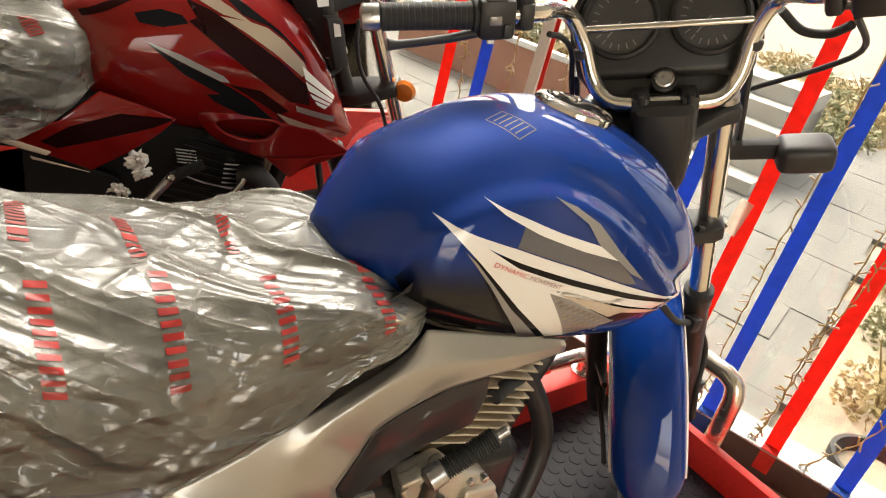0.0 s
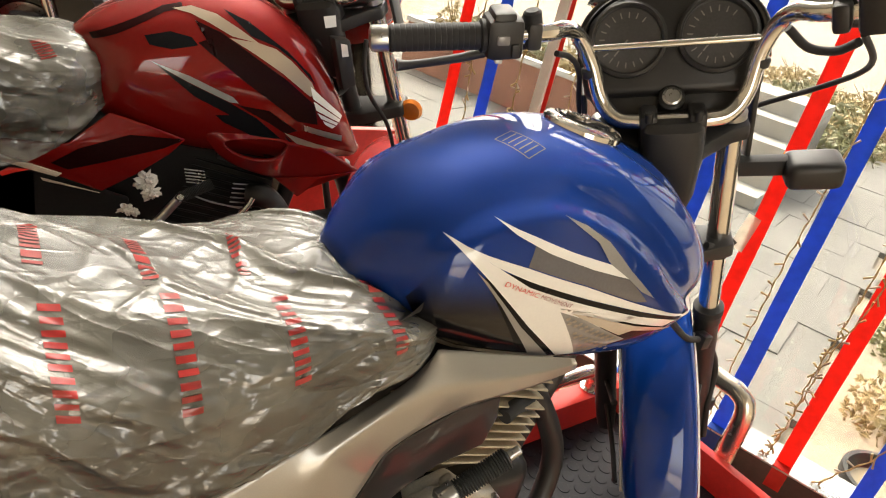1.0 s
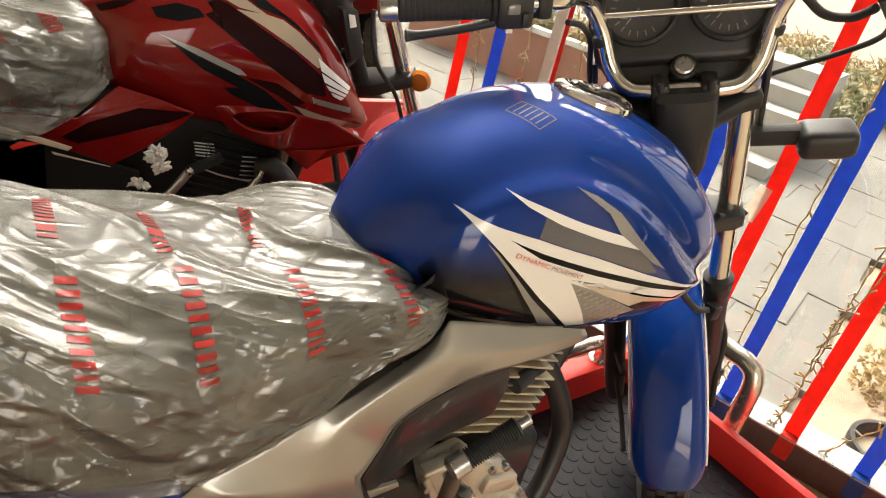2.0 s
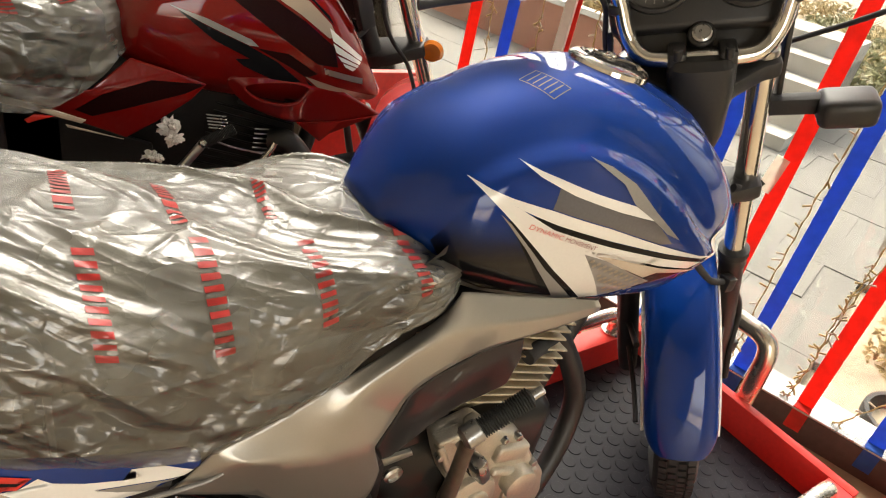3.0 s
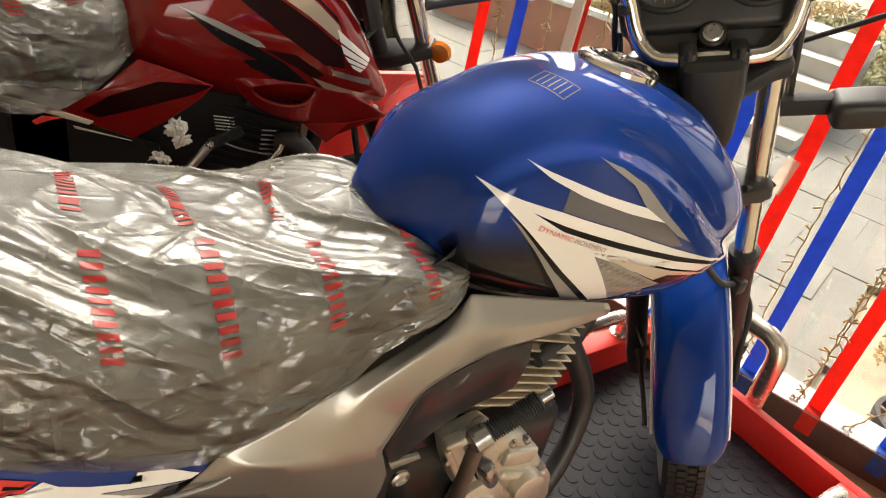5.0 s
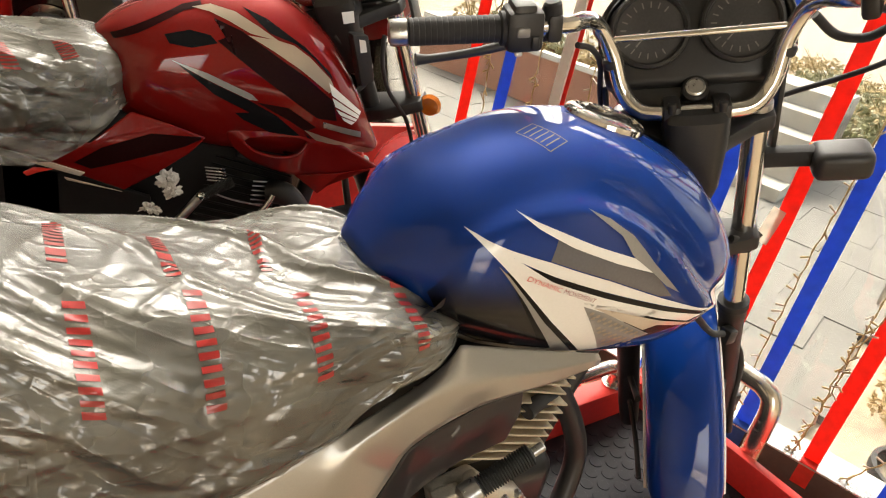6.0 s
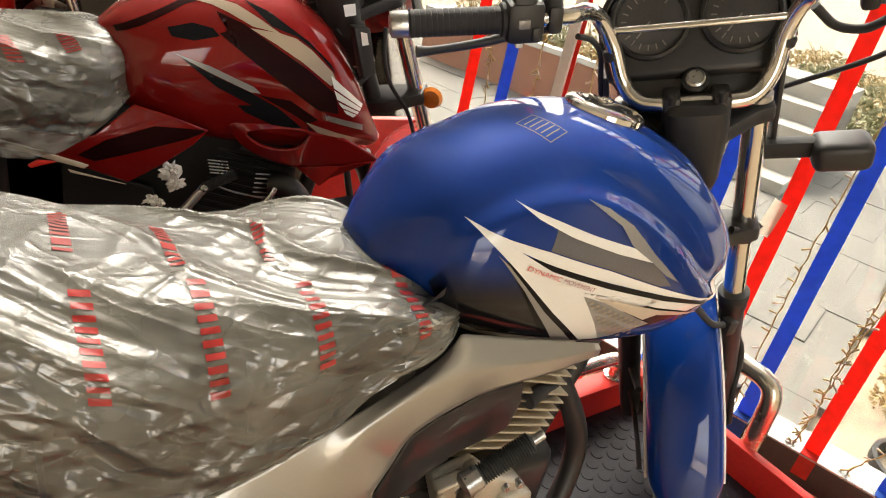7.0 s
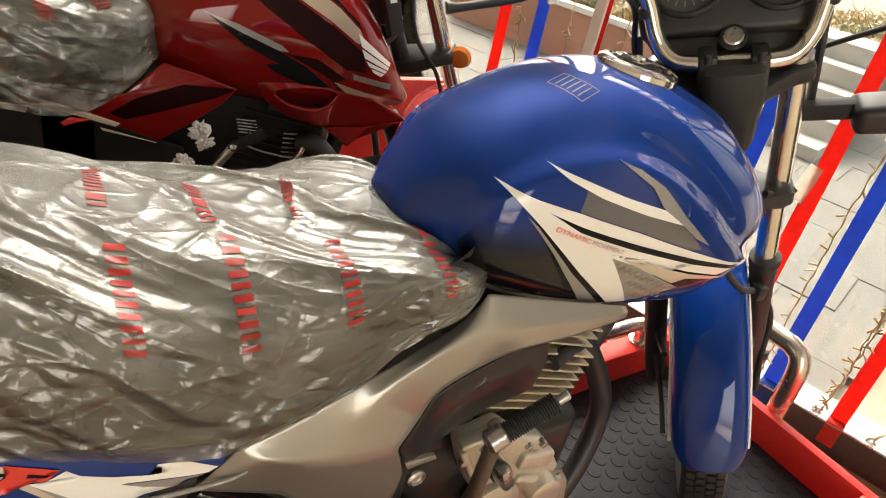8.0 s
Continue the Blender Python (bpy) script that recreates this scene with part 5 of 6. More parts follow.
            inner.append(C + (p - C) * 0.99 + Vector((0, -0.003 * (1 if k > 16 else -1) * abs(k - 16) / 16, 0)))
        arc.append(outer + inner)
    fd = spart("front_fender", ring_loft(arc), paintwork, "glossy front fender", sharp=0.9)
    for s in (1, -1):
        ssub("fender_stay", joined(tube([(0.03, 0.092 * s, -0.60), (-0.02, 0.080 * s, -0.60), (-0.06, 0.074 * s, -0.58)], 0.006), tube([(0.03, 0.092 * s, -0.66), (-0.05, 0.078 * s, -0.72), (-0.13, 0.073 * s, -0.74)], 0.005)), BLACK, fd)
        # white tubes draw in the highlight along the fender edges
        ssub("edge_highlight", tube([C + Vector(((R - 0.004) * math.cos(radians(a)), 0.0645 * s, (R - 0.004) * math.sin(radians(a)))) for a in range(100, 157, 7)], 0.003), WHITE, fd, "thin white line in place of the edge highlight")
    return spart, ssub


STEER = Matrix.Translation((0.9226, 0, 0.976)) @ Matrix.Rotation(radians(-24.8), 4, "Y") @ Matrix.Rotation(radians(49), 4, "Z")
spart, ssub = steering(bike, BI, STEER, BLUE)
# cables on the blue machine
bpart("brake_cable", tube([(0.983, -0.090, 0.682), (1.088, -0.070, 0.614), (1.169, -0.055, 0.584), (1.235, -0.050, 0.540), (1.276, -0.050, 0.484), (1.286, -0.060, 0.410), (1.333, -0.060, 0.313)], 0.006), RUBBER, "black brake cable")
for k0 in ((1.159, -0.060, 0.590), (1.300, -0.050, 0.403)):
    bpart("cable_clip", block(-0.012, 0.012, -0.012, 0.012, -0.014, 0.014, 0.004, 2, Matrix.Translation(k0)), BLACK)
bpart("front_cable", tube([(0.988, -0.170, 1.146), (1.118, -0.130, 1.115), (1.181, -0.090, 1.088), (1.207, -0.030, 1.049), (1.221, 0.040, 1.005), (1.230, 0.080, 0.979)], 0.0045), RUBBER)
bpart("clutch_cable", tube([(0.733, 0.060, 1.034), (0.769, 0.070, 1.029), (0.822, 0.100, 1.003), (0.874, 0.130, 0.944), (0.931, 0.140, 0.876)], 0.004), RUBBER)
bpart("wiring", tube([(0.995, -0.070, 1.128), (1.025, -0.090, 1.111), (1.038, -0.120, 1.116), (1.024, -0.150, 1.134)], 0.006), RUBBER)
for k in (1, -1):
    spart("zip_tie", rod((0.004, 0.1105 * k, 0.085), (0.003, 0.107 * k, 0.070), 0.0135, 16), BLACK)
bpart("cable_guide", joined(tube([(1.061, -0.050, 0.786), (1.103, -0.055, 0.781), (1.115, -0.060, 0.798)], 0.006), lathe([(0.017, 0), (0.022, 0.003), (0.022, 0.02), (0.017, 0.023)], STEER @ along((0.03, -0.09, -0.255), (0.03, -0.09, -0.4)), 20)), BLACK)

# ---- the red motorcycle ----
YR = 0.70
bike2 = thing("motorcycle", "new red motorcycle with black and champagne decals, film-wrapped seat", "motorcycle", (0.2, YR, 0))
B2 = Matrix.Translation((-0.2, -YR, 0))


def rpart(name, bm, material, label="", **k):
    return part(name, moved(bm, B2), material, bike2, label, **k)


TANK2 = [(0.245, 0.855, 0.75, 0.05, 0.80), (0.28, 0.885, 0.72, 0.10, 0.80), (0.34, 0.92, 0.69, 0.126, 0.80), (0.42, 0.945, 0.67, 0.138, 0.80), (0.50, 0.953, 0.66, 0.146, 0.795), (0.57, 0.94, 0.65, 0.150, 0.78), (0.63, 0.905, 0.645, 0.148, 0.76), (0.68, 0.86, 0.645, 0.138, 0.73), (0.72, 0.81, 0.67, 0.125, 0.70), (0.755, 0.745, 0.655, 0.105, 0.68), (0.77, 0.70, 0.66, 0.085, 0.68)]
rings = [[tank_point(0.245 + 0.525 * i / 70, 2 * math.pi * k / 112, TANK2, None, 0.0) + Vector((-0.05 * smooth01((i / 70 - 0.75) / 0.25) * (1 - abs(math.cos(2 * math.pi * k / 112))), YR, 0)) for k in range(112)] for i in range(71)]
tank2 = rpart("fuel_tank", ring_loft(rings), RED, "glossy red fuel tank")
T2 = bvh_of(tank2)
CHAMP = paint("champagne_paint", (0.42, 0.34, 0.26), 0.6)
VSILVER = surface("silver_plate", (0.75, 0.73, 0.69), rough=0.35, metal=0.5, grain=200, stain=9, vary=0.06)
SMOKE = surface("smoke_black_vinyl", (0.012, 0.0015, 0.0015), rough=0.3, coat=0.0, grain=300, stain=6, vary=0.5, spec=0.1)
decal("decal", [(0.262, 0.859), (0.294, 0.878), (0.332, 0.899), (0.371, 0.920), (0.401, 0.929), (0.401, 0.922), (0.371, 0.912), (0.336, 0.892), (0.299, 0.870), (0.266, 0.853)], tank2, SMOKE, -1, 0.0005, tree=T2)
decal("decal", [(0.337, 0.876), (0.376, 0.888), (0.408, 0.884), (0.418, 0.873), (0.377, 0.862), (0.343, 0.864)], tank2, VDARK, -1, 0.0006, tree=T2)
decal("decal", [(0.416, 0.909), (0.459, 0.896), (0.505, 0.869), (0.571, 0.831), (0.630, 0.788), (0.642, 0.749), (0.600, 0.755), (0.555, 0.784), (0.499, 0.820), (0.447, 0.856), (0.418, 0.877), (0.441, 0.887)], tank2, SMOKE, -1, 0.0006, tree=T2)
decal("decal", [(0.385, 0.919), (0.415, 0.927), (0.452, 0.922), (0.488, 0.905), (0.522, 0.886), (0.474, 0.893), (0.439, 0.908), (0.411, 0.917)], tank2, CHAMP, -1, 0.0009, tree=T2, label="champagne swoosh decal")
decal("decal", [(0.469, 0.890), (0.519, 0.887), (0.551, 0.880), (0.581, 0.862), (0.622, 0.827), (0.633, 0.808), (0.619, 0.803), (0.562, 0.842), (0.513, 0.869)], tank2, CHAMP, -1, 0.001, tree=T2, label="champagne swoosh decal")
decal("decal", [(0.466, 0.930), (0.506, 0.917), (0.573, 0.878), (0.620, 0.840), (0.630, 0.823), (0.589, 0.861), (0.553, 0.883), (0.508, 0.896)], tank2, VDARK, -1, 0.0008, tree=T2)
decal("decal", [(0.354, 0.835), (0.402, 0.812), (0.472, 0.783), (0.523, 0.757), (0.573, 0.718), (0.530, 0.716), (0.465, 0.745), (0.450, 0.758), (0.474, 0.760), (0.413, 0.789)], tank2, VDARK, -1, 0.0008, tree=T2)
decal("decal", [(0.485, 0.780), (0.543, 0.773), (0.602, 0.736), (0.581, 0.728), (0.546, 0.749)], tank2, SMOKE, -1, 0.0007, tree=T2)
decal("decal", [(0.344, 0.840), (0.402, 0.824), (0.476, 0.794), (0.488, 0.783), (0.472, 0.784), (0.402, 0.813)], tank2, VGREY, -1, 0.0011, tree=T2, label="grey slash decal")
decal("decal", [(0.578, 0.731), (0.647, 0.708), (0.750, 0.678), (0.755, 0.649), (0.695, 0.673), (0.619, 0.698)], tank2, CHAMP, -1, 0.0012, tree=T2, label="champagne swoosh decal")
decal("decal", [(0.579, 0.726), (0.617, 0.696), (0.696, 0.668), (0.756, 0.644), (0.758, 0.635), (0.685, 0.658), (0.609, 0.687)], tank2, VDARK, -1, 0.0009, tree=T2)
for pts in ([(0.617, 0.821), (0.696, 0.763), (0.693, 0.757), (0.624, 0.799)], [(0.625, 0.795), (0.692, 0.756), (0.689, 0.751), (0.633, 0.778)], [(0.636, 0.773), (0.687, 0.75), (0.684, 0.746), (0.645, 0.762)], [(0.649, 0.758), (0.682, 0.745), (0.674, 0.741), (0.656, 0.75)]):
    decal("emblem_bar", pts, tank2, VSILVER, -1, 0.004, tree=T2, label="pale bar of a plain emblem")
decal("name_bar", [(0.612, 0.749), (0.701, 0.724), (0.703, 0.712), (0.616, 0.737)], tank2, STEEL, -1, 0.003, tree=T2, label="plain metal bar")

# shroud below the tank
def rplate(name, pts, faces, material, label="", thick=0.006, bev=0.003):
    a = rpart(name, plate(pts, faces, thick, (0, 1, 0), bev), material, label, sharp=0.35)
    b = rpart(name, plate([(x, 2 * YR - y, z) for x, y, z in pts], faces, thick, (0, -1, 0), bev), material, label, sharp=0.35)
    return a


def rshell(name, pts, faces, folds, material, label):
    """A smooth moulded shell with a few folds, on both sides of the red machine."""
    made = []
    for side in (1, -1):
        bm = bmesh.new()
        crease = bm.edges.layers.float.new("crease_edge")
        vs = [bm.verts.new((x, YR + side * (y - YR), z)) for x, y, z in pts]
        for f in faces:
            bm.faces.new([vs[i] for i in f])
        for (i, j), k in folds.items():
            e = bm.edges.get((vs[i], vs[j]))
            if e:
                e[crease] = k
        bmesh.ops.recalc_face_normals(bm, faces=bm.faces)
        if sum(f.normal.y * side for f in bm.faces) > 0:
            bmesh.ops.reverse_faces(bm, faces=bm.faces)
        ob = part(name, moved(bm, B2), material, bike2, label, sharp=0)
        fine = ob.modifiers.new("smooth", "SUBSURF")
        fine.levels = fine.render_levels = 3
        thick = ob.modifiers.new("sheet", "SOLIDIFY")
        thick.thickness, thick.offset = 0.006, -1
        made.append(ob)
    return made[0]


rshell("shroud", [(0.432, 0.572, 0.723), (0.468, 0.562, 0.723), (0.591, 0.56, 0.725), (0.659, 0.562, 0.7), (0.761, 0.578, 0.642), (0.673, 0.572, 0.628), (0.582, 0.57, 0.626), (0.529, 0.57, 0.644), (0.485, 0.572, 0.66), (0.45, 0.574, 0.69), (0.47, 0.56, 0.713), (0.568, 0.556, 0.718), (0.59, 0.554, 0.705), (0.574, 0.552, 0.676), (0.534, 0.552, 0.672), (0.492, 0.556, 0.681), (0.469, 0.562, 0.699)],
       [(0, 1, 10, 16), (0, 16, 9), (1, 2, 11, 10), (2, 3, 12, 11), (3, 4, 5), (3, 5, 6, 12), (12, 6, 13), (13, 6, 7, 14), (14, 7, 8, 15), (15, 8, 9, 16)], {(10, 11): 0.6, (11, 12): 0.6, (12, 13): 0.6, (13, 14): 0.6, (14, 15): 0.6, (3, 4): 0.8, (4, 5): 0.9, (3, 12): 0.5, (5, 6): 0.8}, RED, "red pointed shroud with an air scoop")
rplate("shroud_fin", [(0.575, 0.568, 0.631), (0.669, 0.565, 0.634), (0.751, 0.574, 0.641), (0.652, 0.578, 0.601), (0.634, 0.582, 0.582)], [(0, 1, 4), (1, 2, 3, 4)], RED, "small red pointed fin", 0.005, 0.002)
rpart("scoop_back", slab([(0.479, 0.698), (0.611, 0.701), (0.616, 0.663), (0.543, 0.636), (0.470, 0.660)], 0.01, 0, Matrix.Translation((0, 0.605, 0)) @ Matrix.Rotation(radians(90), 4, "X")), BLACK)
rpart("scoop_glint", tube([(0.542, 0.590, 0.685), (0.558, 0.585, 0.676), (0.572, 0.585, 0.669)], 0.006), CHROME)
# side cover
sc2 = rplate("side_panel", [(0.282, 0.570, 0.751), (0.340, 0.565, 0.733), (0.404, 0.565, 0.708), (0.377, 0.565, 0.679), (0.322, 0.565, 0.641), (0.270, 0.570, 0.608), (0.194, 0.570, 0.642), (0.082, 0.570, 0.686), (0.084, 0.570, 0.706), (0.219, 0.562, 0.698)],
       [(0, 1, 9), (1, 2, 3, 4, 9), (9, 4, 5, 6), (8, 9, 6, 7)], RED, "red side cover with a grey band")
ts2 = bvh_of(sc2)
decal("decal", [(0.194, 0.663), (0.235, 0.691), (0.312, 0.716), (0.403, 0.709), (0.367, 0.692), (0.287, 0.670), (0.219, 0.651)], sc2, SMOKE, -1, 0.0008, tree=ts2)
rpart("tail_trim", slab([(0.069, 0.695), (0.126, 0.677), (0.210, 0.644), (0.202, 0.638), (0.125, 0.666), (0.068, 0.682)], 0.006, 0.001, Matrix.Translation((0, 0.572, 0)) @ Matrix.Rotation(radians(90), 4, "X")), CREAM)
rpart("tail_trim", slab([(0.179, 0.636), (0.267, 0.606), (0.182, 0.631)], 0.004, 0.0005, Matrix.Translation((0, 0.572, 0)) @ Matrix.Rotation(radians(90), 4, "X")), CREAM)
rpart("model_mark", slab([(0.121, 0.647), (0.136, 0.656), (0.164, 0.652), (0.143, 0.647), (0.126, 0.641)], 0.003, 0.0005, Matrix.Translation((0, 0.568, 0)) @ Matrix.Rotation(radians(90), 4, "X")), VRED, "plain red mark")
rpart("model_mark", slab([(0.042, 0.681), (0.079, 0.676), (0.075, 0.665), (0.041, 0.672)], 0.003, 0.0005, Matrix.Translation((0, 0.568, 0)) @ Matrix.Rotation(radians(90), 4, "X")), WHITE, "plain white mark")
# seat and film
SEAT2 = [(-0.40, 0.885, 0.70, 0.10), (0.0, 0.860, 0.685, 0.13), (0.10, 0.852, 0.672, 0.14), (0.17, 0.853, 0.68, 0.138), (0.23, 0.862, 0.715, 0.125), (0.27, 0.855, 0.75, 0.10), (0.29, 0.835, 0.765, 0.075)]
film2 = rpart("seat_film", moved(film_sheet(SEAT2, -0.40, 0.29, 180, 140, 9.0), Matrix.Translation((0, YR, 0))), FILM, "crumpled clear polythene film with red prints", sharp=0)
for st, en in (((0.10, 0.40), (0.12, 0.27)), ((0.18, 0.43), (0.20, 0.30)), ((0.03, 0.42), (0.05, 0.28))):
    part("print", moved(film_print(SEAT2, 9.0, st, en, 0.022), Matrix.Translation((-0.2, 0, 0))), PRINT, film2, "red block print")
rpart("seat", block(-0.4, 0.26, YR - 0.11, YR + 0.11, 0.70, 0.832, 0.03, 3), BLACK, "black seat under the film")
# dark lower half: frame, airbox, engine
rpart("airbox", block(-0.30, 0.20, YR - 0.115, YR + 0.115, 0.42, 0.76, 0.03, 3), DEEPBLACK)
rplate("engine_cover", [(0.004, 0.585, 0.670), (0.185, 0.585, 0.639), (0.316, 0.585, 0.587), (0.311, 0.585, 0.487), (-0.042, 0.585, 0.433)], [(0, 1, 2, 3, 4)], DEEPBLACK, "black lower side cover", 0.01)
rpart("engine_block", block(0.18, 0.60, YR - 0.085, YR + 0.085, 0.20, 0.74, 0.03, 3), DEEPBLACK)
rpart("lower_cover", block(-0.45, 0.10, YR - 0.128, YR + 0.128, 0.56, 0.72, 0.03, 3), DEEPBLACK)
rpart("crankcase", joined(block(0.24, 0.60, YR - 0.11, YR + 0.11, 0.22, 0.48, 0.03, 3)), DEEPBLACK, "black engine case")
ENG2 = Matrix.Translation((0.44, YR, 0.42)) @ Matrix.Rotation(radians(17), 4, "Y")
cyl2 = rpart("cylinder", block(-0.05, 0.05, -0.055, 0.055, -0.02, 0.24, 0.015, 3, ENG2), DEEPBLACK)
for k in range(12):
    sub("fin", block(-0.075, 0.085, -0.09, 0.09, 0.05 + 0.0155 * k, 0.0535 + 0.0155 * k, 0.0012, 1, ENG2), DEEPBLACK, cyl2)
for k in range(6):
    p, q = Vector((0.501, 0.600, 0.557)).lerp(Vector((0.505, 0.600, 0.606)), k / 5), Vector((0.547, 0.600, 0.552)).lerp(Vector((0.550, 0.600, 0.602)), k / 5)
    sub("fin_edge", rod(p, q, 0.0014, 6), STEEL, cyl2)
kick2 = rpart("kick_lever", tube([(0.350, 0.550, 0.547), (0.373, 0.550, 0.575), (0.395, 0.550, 0.603)], 0.008), STEEL)
k0, k1 = Vector((0.395, 0.550, 0.603)), Vector((0.451, 0.550, 0.630))
Lk2 = (k1 - k0).length
sub("pedal_rubber", lathe([(0.004, -0.001)] + [(r, h * Lk2 / 0.0966) for r, h in [(q[0] * 0.8, q[1] * 0.0966 / Lk) for q in prof]] + [(0.005, Lk2)], along(k0, k1), 16), RUBBER, kick2)
rpart("exhaust_pipe", tube([(0.538, 0.600, 0.581), (0.566, 0.580, 0.584), (0.600, 0.580, 0.538), (0.606, 0.590, 0.473), (0.45, 0.62, 0.2), (0.2, 0.6, 0.16), (-0.2, 0.58, 0.24)], 0.024, sides=18), BLACK)
rpart("exhaust_clip", tube([(0.508, 0.565, 0.550), (0.528, 0.565, 0.577), (0.535, 0.565, 0.592)], 0.006), CHROME)
rpart("down_tube", tube([(0.73, YR, 0.76), (0.67, YR, 0.6), (0.58, YR, 0.25), (0.5, YR, 0.15)], 0.02), BLACK)
rpart("fork_stop", tube([(0.724, 0.660, 0.596), (0.736, 0.660, 0.548), (0.747, 0.660, 0.509)], 0.008), BLACK)
bw = Vector((-0.22, YR, 0.305))
w2, lug2, TT = wheel(lambda n, bm, mt, l: rpart(n, bm, mt, l), Vector((-0.6, 0, 0)), 0.305, 0.09, Matrix.Translation((0.38, YR, 0.305)))
# crumpled bag tucked behind the engine
rnd = random.Random(4)
for at, size, seed in (((0.343, 0.585, 0.622), 0.022, 5), ((0.352, 0.580, 0.600), 0.016, 3), ((0.310, 0.585, 0.566), 0.014, 8), ((0.325, 0.582, 0.560), 0.010, 11)):
    bm = bmesh.new()
    bmesh.ops.create_icosphere(bm, subdivisions=3, radius=1)
    for v in bm.verts:
        d = v.co.normalized()
        r = 0.72 + rnd.uniform(-0.16, 0.16) + 0.55 * noise.noise(d * 1.7 + Vector((seed, 1, 2))) + 0.5 * noise.noise(d * 4 + Vector((seed, 5, 2)))
        v.co = Vector((d.x * size, d.y * size * 0.6, d.z * size)) * r
    bmesh.ops.transform(bm, matrix=Matrix.Translation(at), verts=bm.verts)
    rpart("wrapping", bm, WHITE, "crumpled white plastic wrapping", smooth=False)
for k in range(5):
    rpart("fin_edge", rod(Vector((0.412, 0.600, 0.637)).lerp(Vector((0.417, 0.600, 0.611)), k / 4), Vector((0.449, 0.600, 0.632)).lerp(Vector((0.455, 0.600, 0.606)), k / 4), 0.0013, 6), STEEL)
rpart("guide_wire", tube([(0.426, 0.580, 0.592), (0.461, 0.580, 0.577), (0.516, 0.580, 0.562)], 0.0016), STEEL)
rpart("bolt_head", rod((0.391, 0.545, 0.603), (0.393, 0.535, 0.611), 0.007, 8), CHROME)
STEER2 = Matrix.Translation((0.685, YR, 0.95)) @ Matrix.Rotation(radians(-25.4), 4, "Y") @ Matrix.Rotation(radians(47), 4, "Z")
spart2, ssub2 = steering(bike2, B2, STEER2, RED, False)
sig2 = rpart("turn_signal", lathe([(0.008, -0.014), (0.020, -0.010), (0.025, 0.0), (0.022, 0.008), (0.010, 0.013)], Matrix.Translation((0.890, 0.630, 0.763)) @ Matrix.Rotation(radians(50), 4, "Z") @ Matrix.Rotation(radians(80), 4, "Y"), 28), ORANGE, "amber turn signal")
rpart("signal_stalk", tube([(0.862, 0.670, 0.741), (0.877, 0.650, 0.753), (0.888, 0.635, 0.760)], 0.009), RUBBER)
rpart("relay_box", slab([(0.663, 0.908), (0.696, 0.909), (0.724, 0.823), (0.697, 0.81)], 0.03, 0.004, Matrix.Translation((0, 0.61, 0)) @ Matrix.Rotation(radians(90), 4, "X")), BLACK, "small black plastic relay box")
rpart("paper_label", slab([(0.676, 0.901), (0.689, 0.9), (0.696, 0.879), (0.683, 0.876)], 0.001, 0, Matrix.Translation((0, 0.578, 0)) @ Matrix.Rotation(radians(90), 4, "X")), WHITE, "small white paper label")
rpart("paper_label", slab([(0.634, 0.946), (0.657, 0.951), (0.662, 0.931), (0.641, 0.926)], 0.001, 0, Matrix.Translation((0, 0.578, 0)) @ Matrix.Rotation(radians(90), 4, "X")), WHITE, "small white paper label")
rpart("brake_cable", tube([(0.738, 0.600, 0.909), (0.744, 0.600, 0.854), (0.779, 0.620, 0.792), (0.843, 0.640, 0.725), (0.887, 0.650, 0.641)], 0.0045), RUBBER)
rpart("wiring", tube([(0.662, 0.660, 0.886), (0.712, 0.650, 0.848), (0.739, 0.650, 0.804), (0.707, 0.640, 0.775)], 0.005), RUBBER)
# a further motorcycle, seen by its front wheel
bike3 = thing("motorcycle", "red motorcycle parked deeper in the shop, front brake disc showing", "motorcycle", (0.36, 2.4, 0))
B3 = Matrix.Translation((-0.36, -2.4, 0))
FM = Matrix.Translation((0.30, 2.35, 0.40)) @ Matrix.Rotation(radians(-35), 4, "Z")
w3 = part("front_wheel", moved(lathe([(0.215, -0.03), (0.25, -0.045), (0.285, -0.03), (0.295, 0), (0.285, 0.03), (0.25, 0.045), (0.215, 0.03)], FM @ Matrix.Rotation(radians(90), 4, "X"), 56), B3), RUBBER, bike3)
part("rim", moved(lathe([(0.20, -0.02), (0.222, -0.03), (0.215, 0), (0.222, 0.03), (0.20, 0.02)], FM @ Matrix.Rotation(radians(90), 4, "X"), 48), B3), BLACK, w3)
disc = []
for i in range(30):
    a = 2 * math.pi * i / 30
    disc.append(block(0.085, 0.135, -0.011, 0.011, -0.002, 0.002, m=FM @ Matrix.Translation((0, -0.06, 0)) @ Matrix.Rotation(radians(90), 4, "X") @ Matrix.Rotation(a, 4, "Z")))
disc.append(lathe([(0.075, -0.002), (0.092, -0.002), (0.092, 0.002), (0.075, 0.002)], FM @ Matrix.Translation((0, -0.06, 0)) @ Matrix.Rotation(radians(90), 4, "X"), 40))
disc.append(lathe([(0.128, -0.002), (0.14, -0.002), (0.14, 0.002), (0.128, 0.002)], FM @ Matrix.Translation((0, -0.06, 0)) @ Matrix.Rotation(radians(90), 4, "X"), 40))
part("brake_disc", moved(joined(*disc), B3), STEEL, w3, "perforated steel brake disc")
part("fork_leg", moved(rod((0.36, 2.25, 0.40), (0.22, 2.32, 1.0), 0.022), B3), CHROME, bike3)
part("fork_leg", moved(rod((0.46, 2.40, 0.40), (0.32, 2.47, 1.0), 0.022), B3), CHROME, bike3)
part("caliper", moved(block(0.20, 0.30, 2.22, 2.28, 0.38, 0.52, 0.02, 2), B3), BLACK, bike3)
part("body", moved(block(-0.75, 0.15, 2.25, 2.55, 0.35, 0.95, 0.06, 3), B3), RED, bike3, "red bodywork")
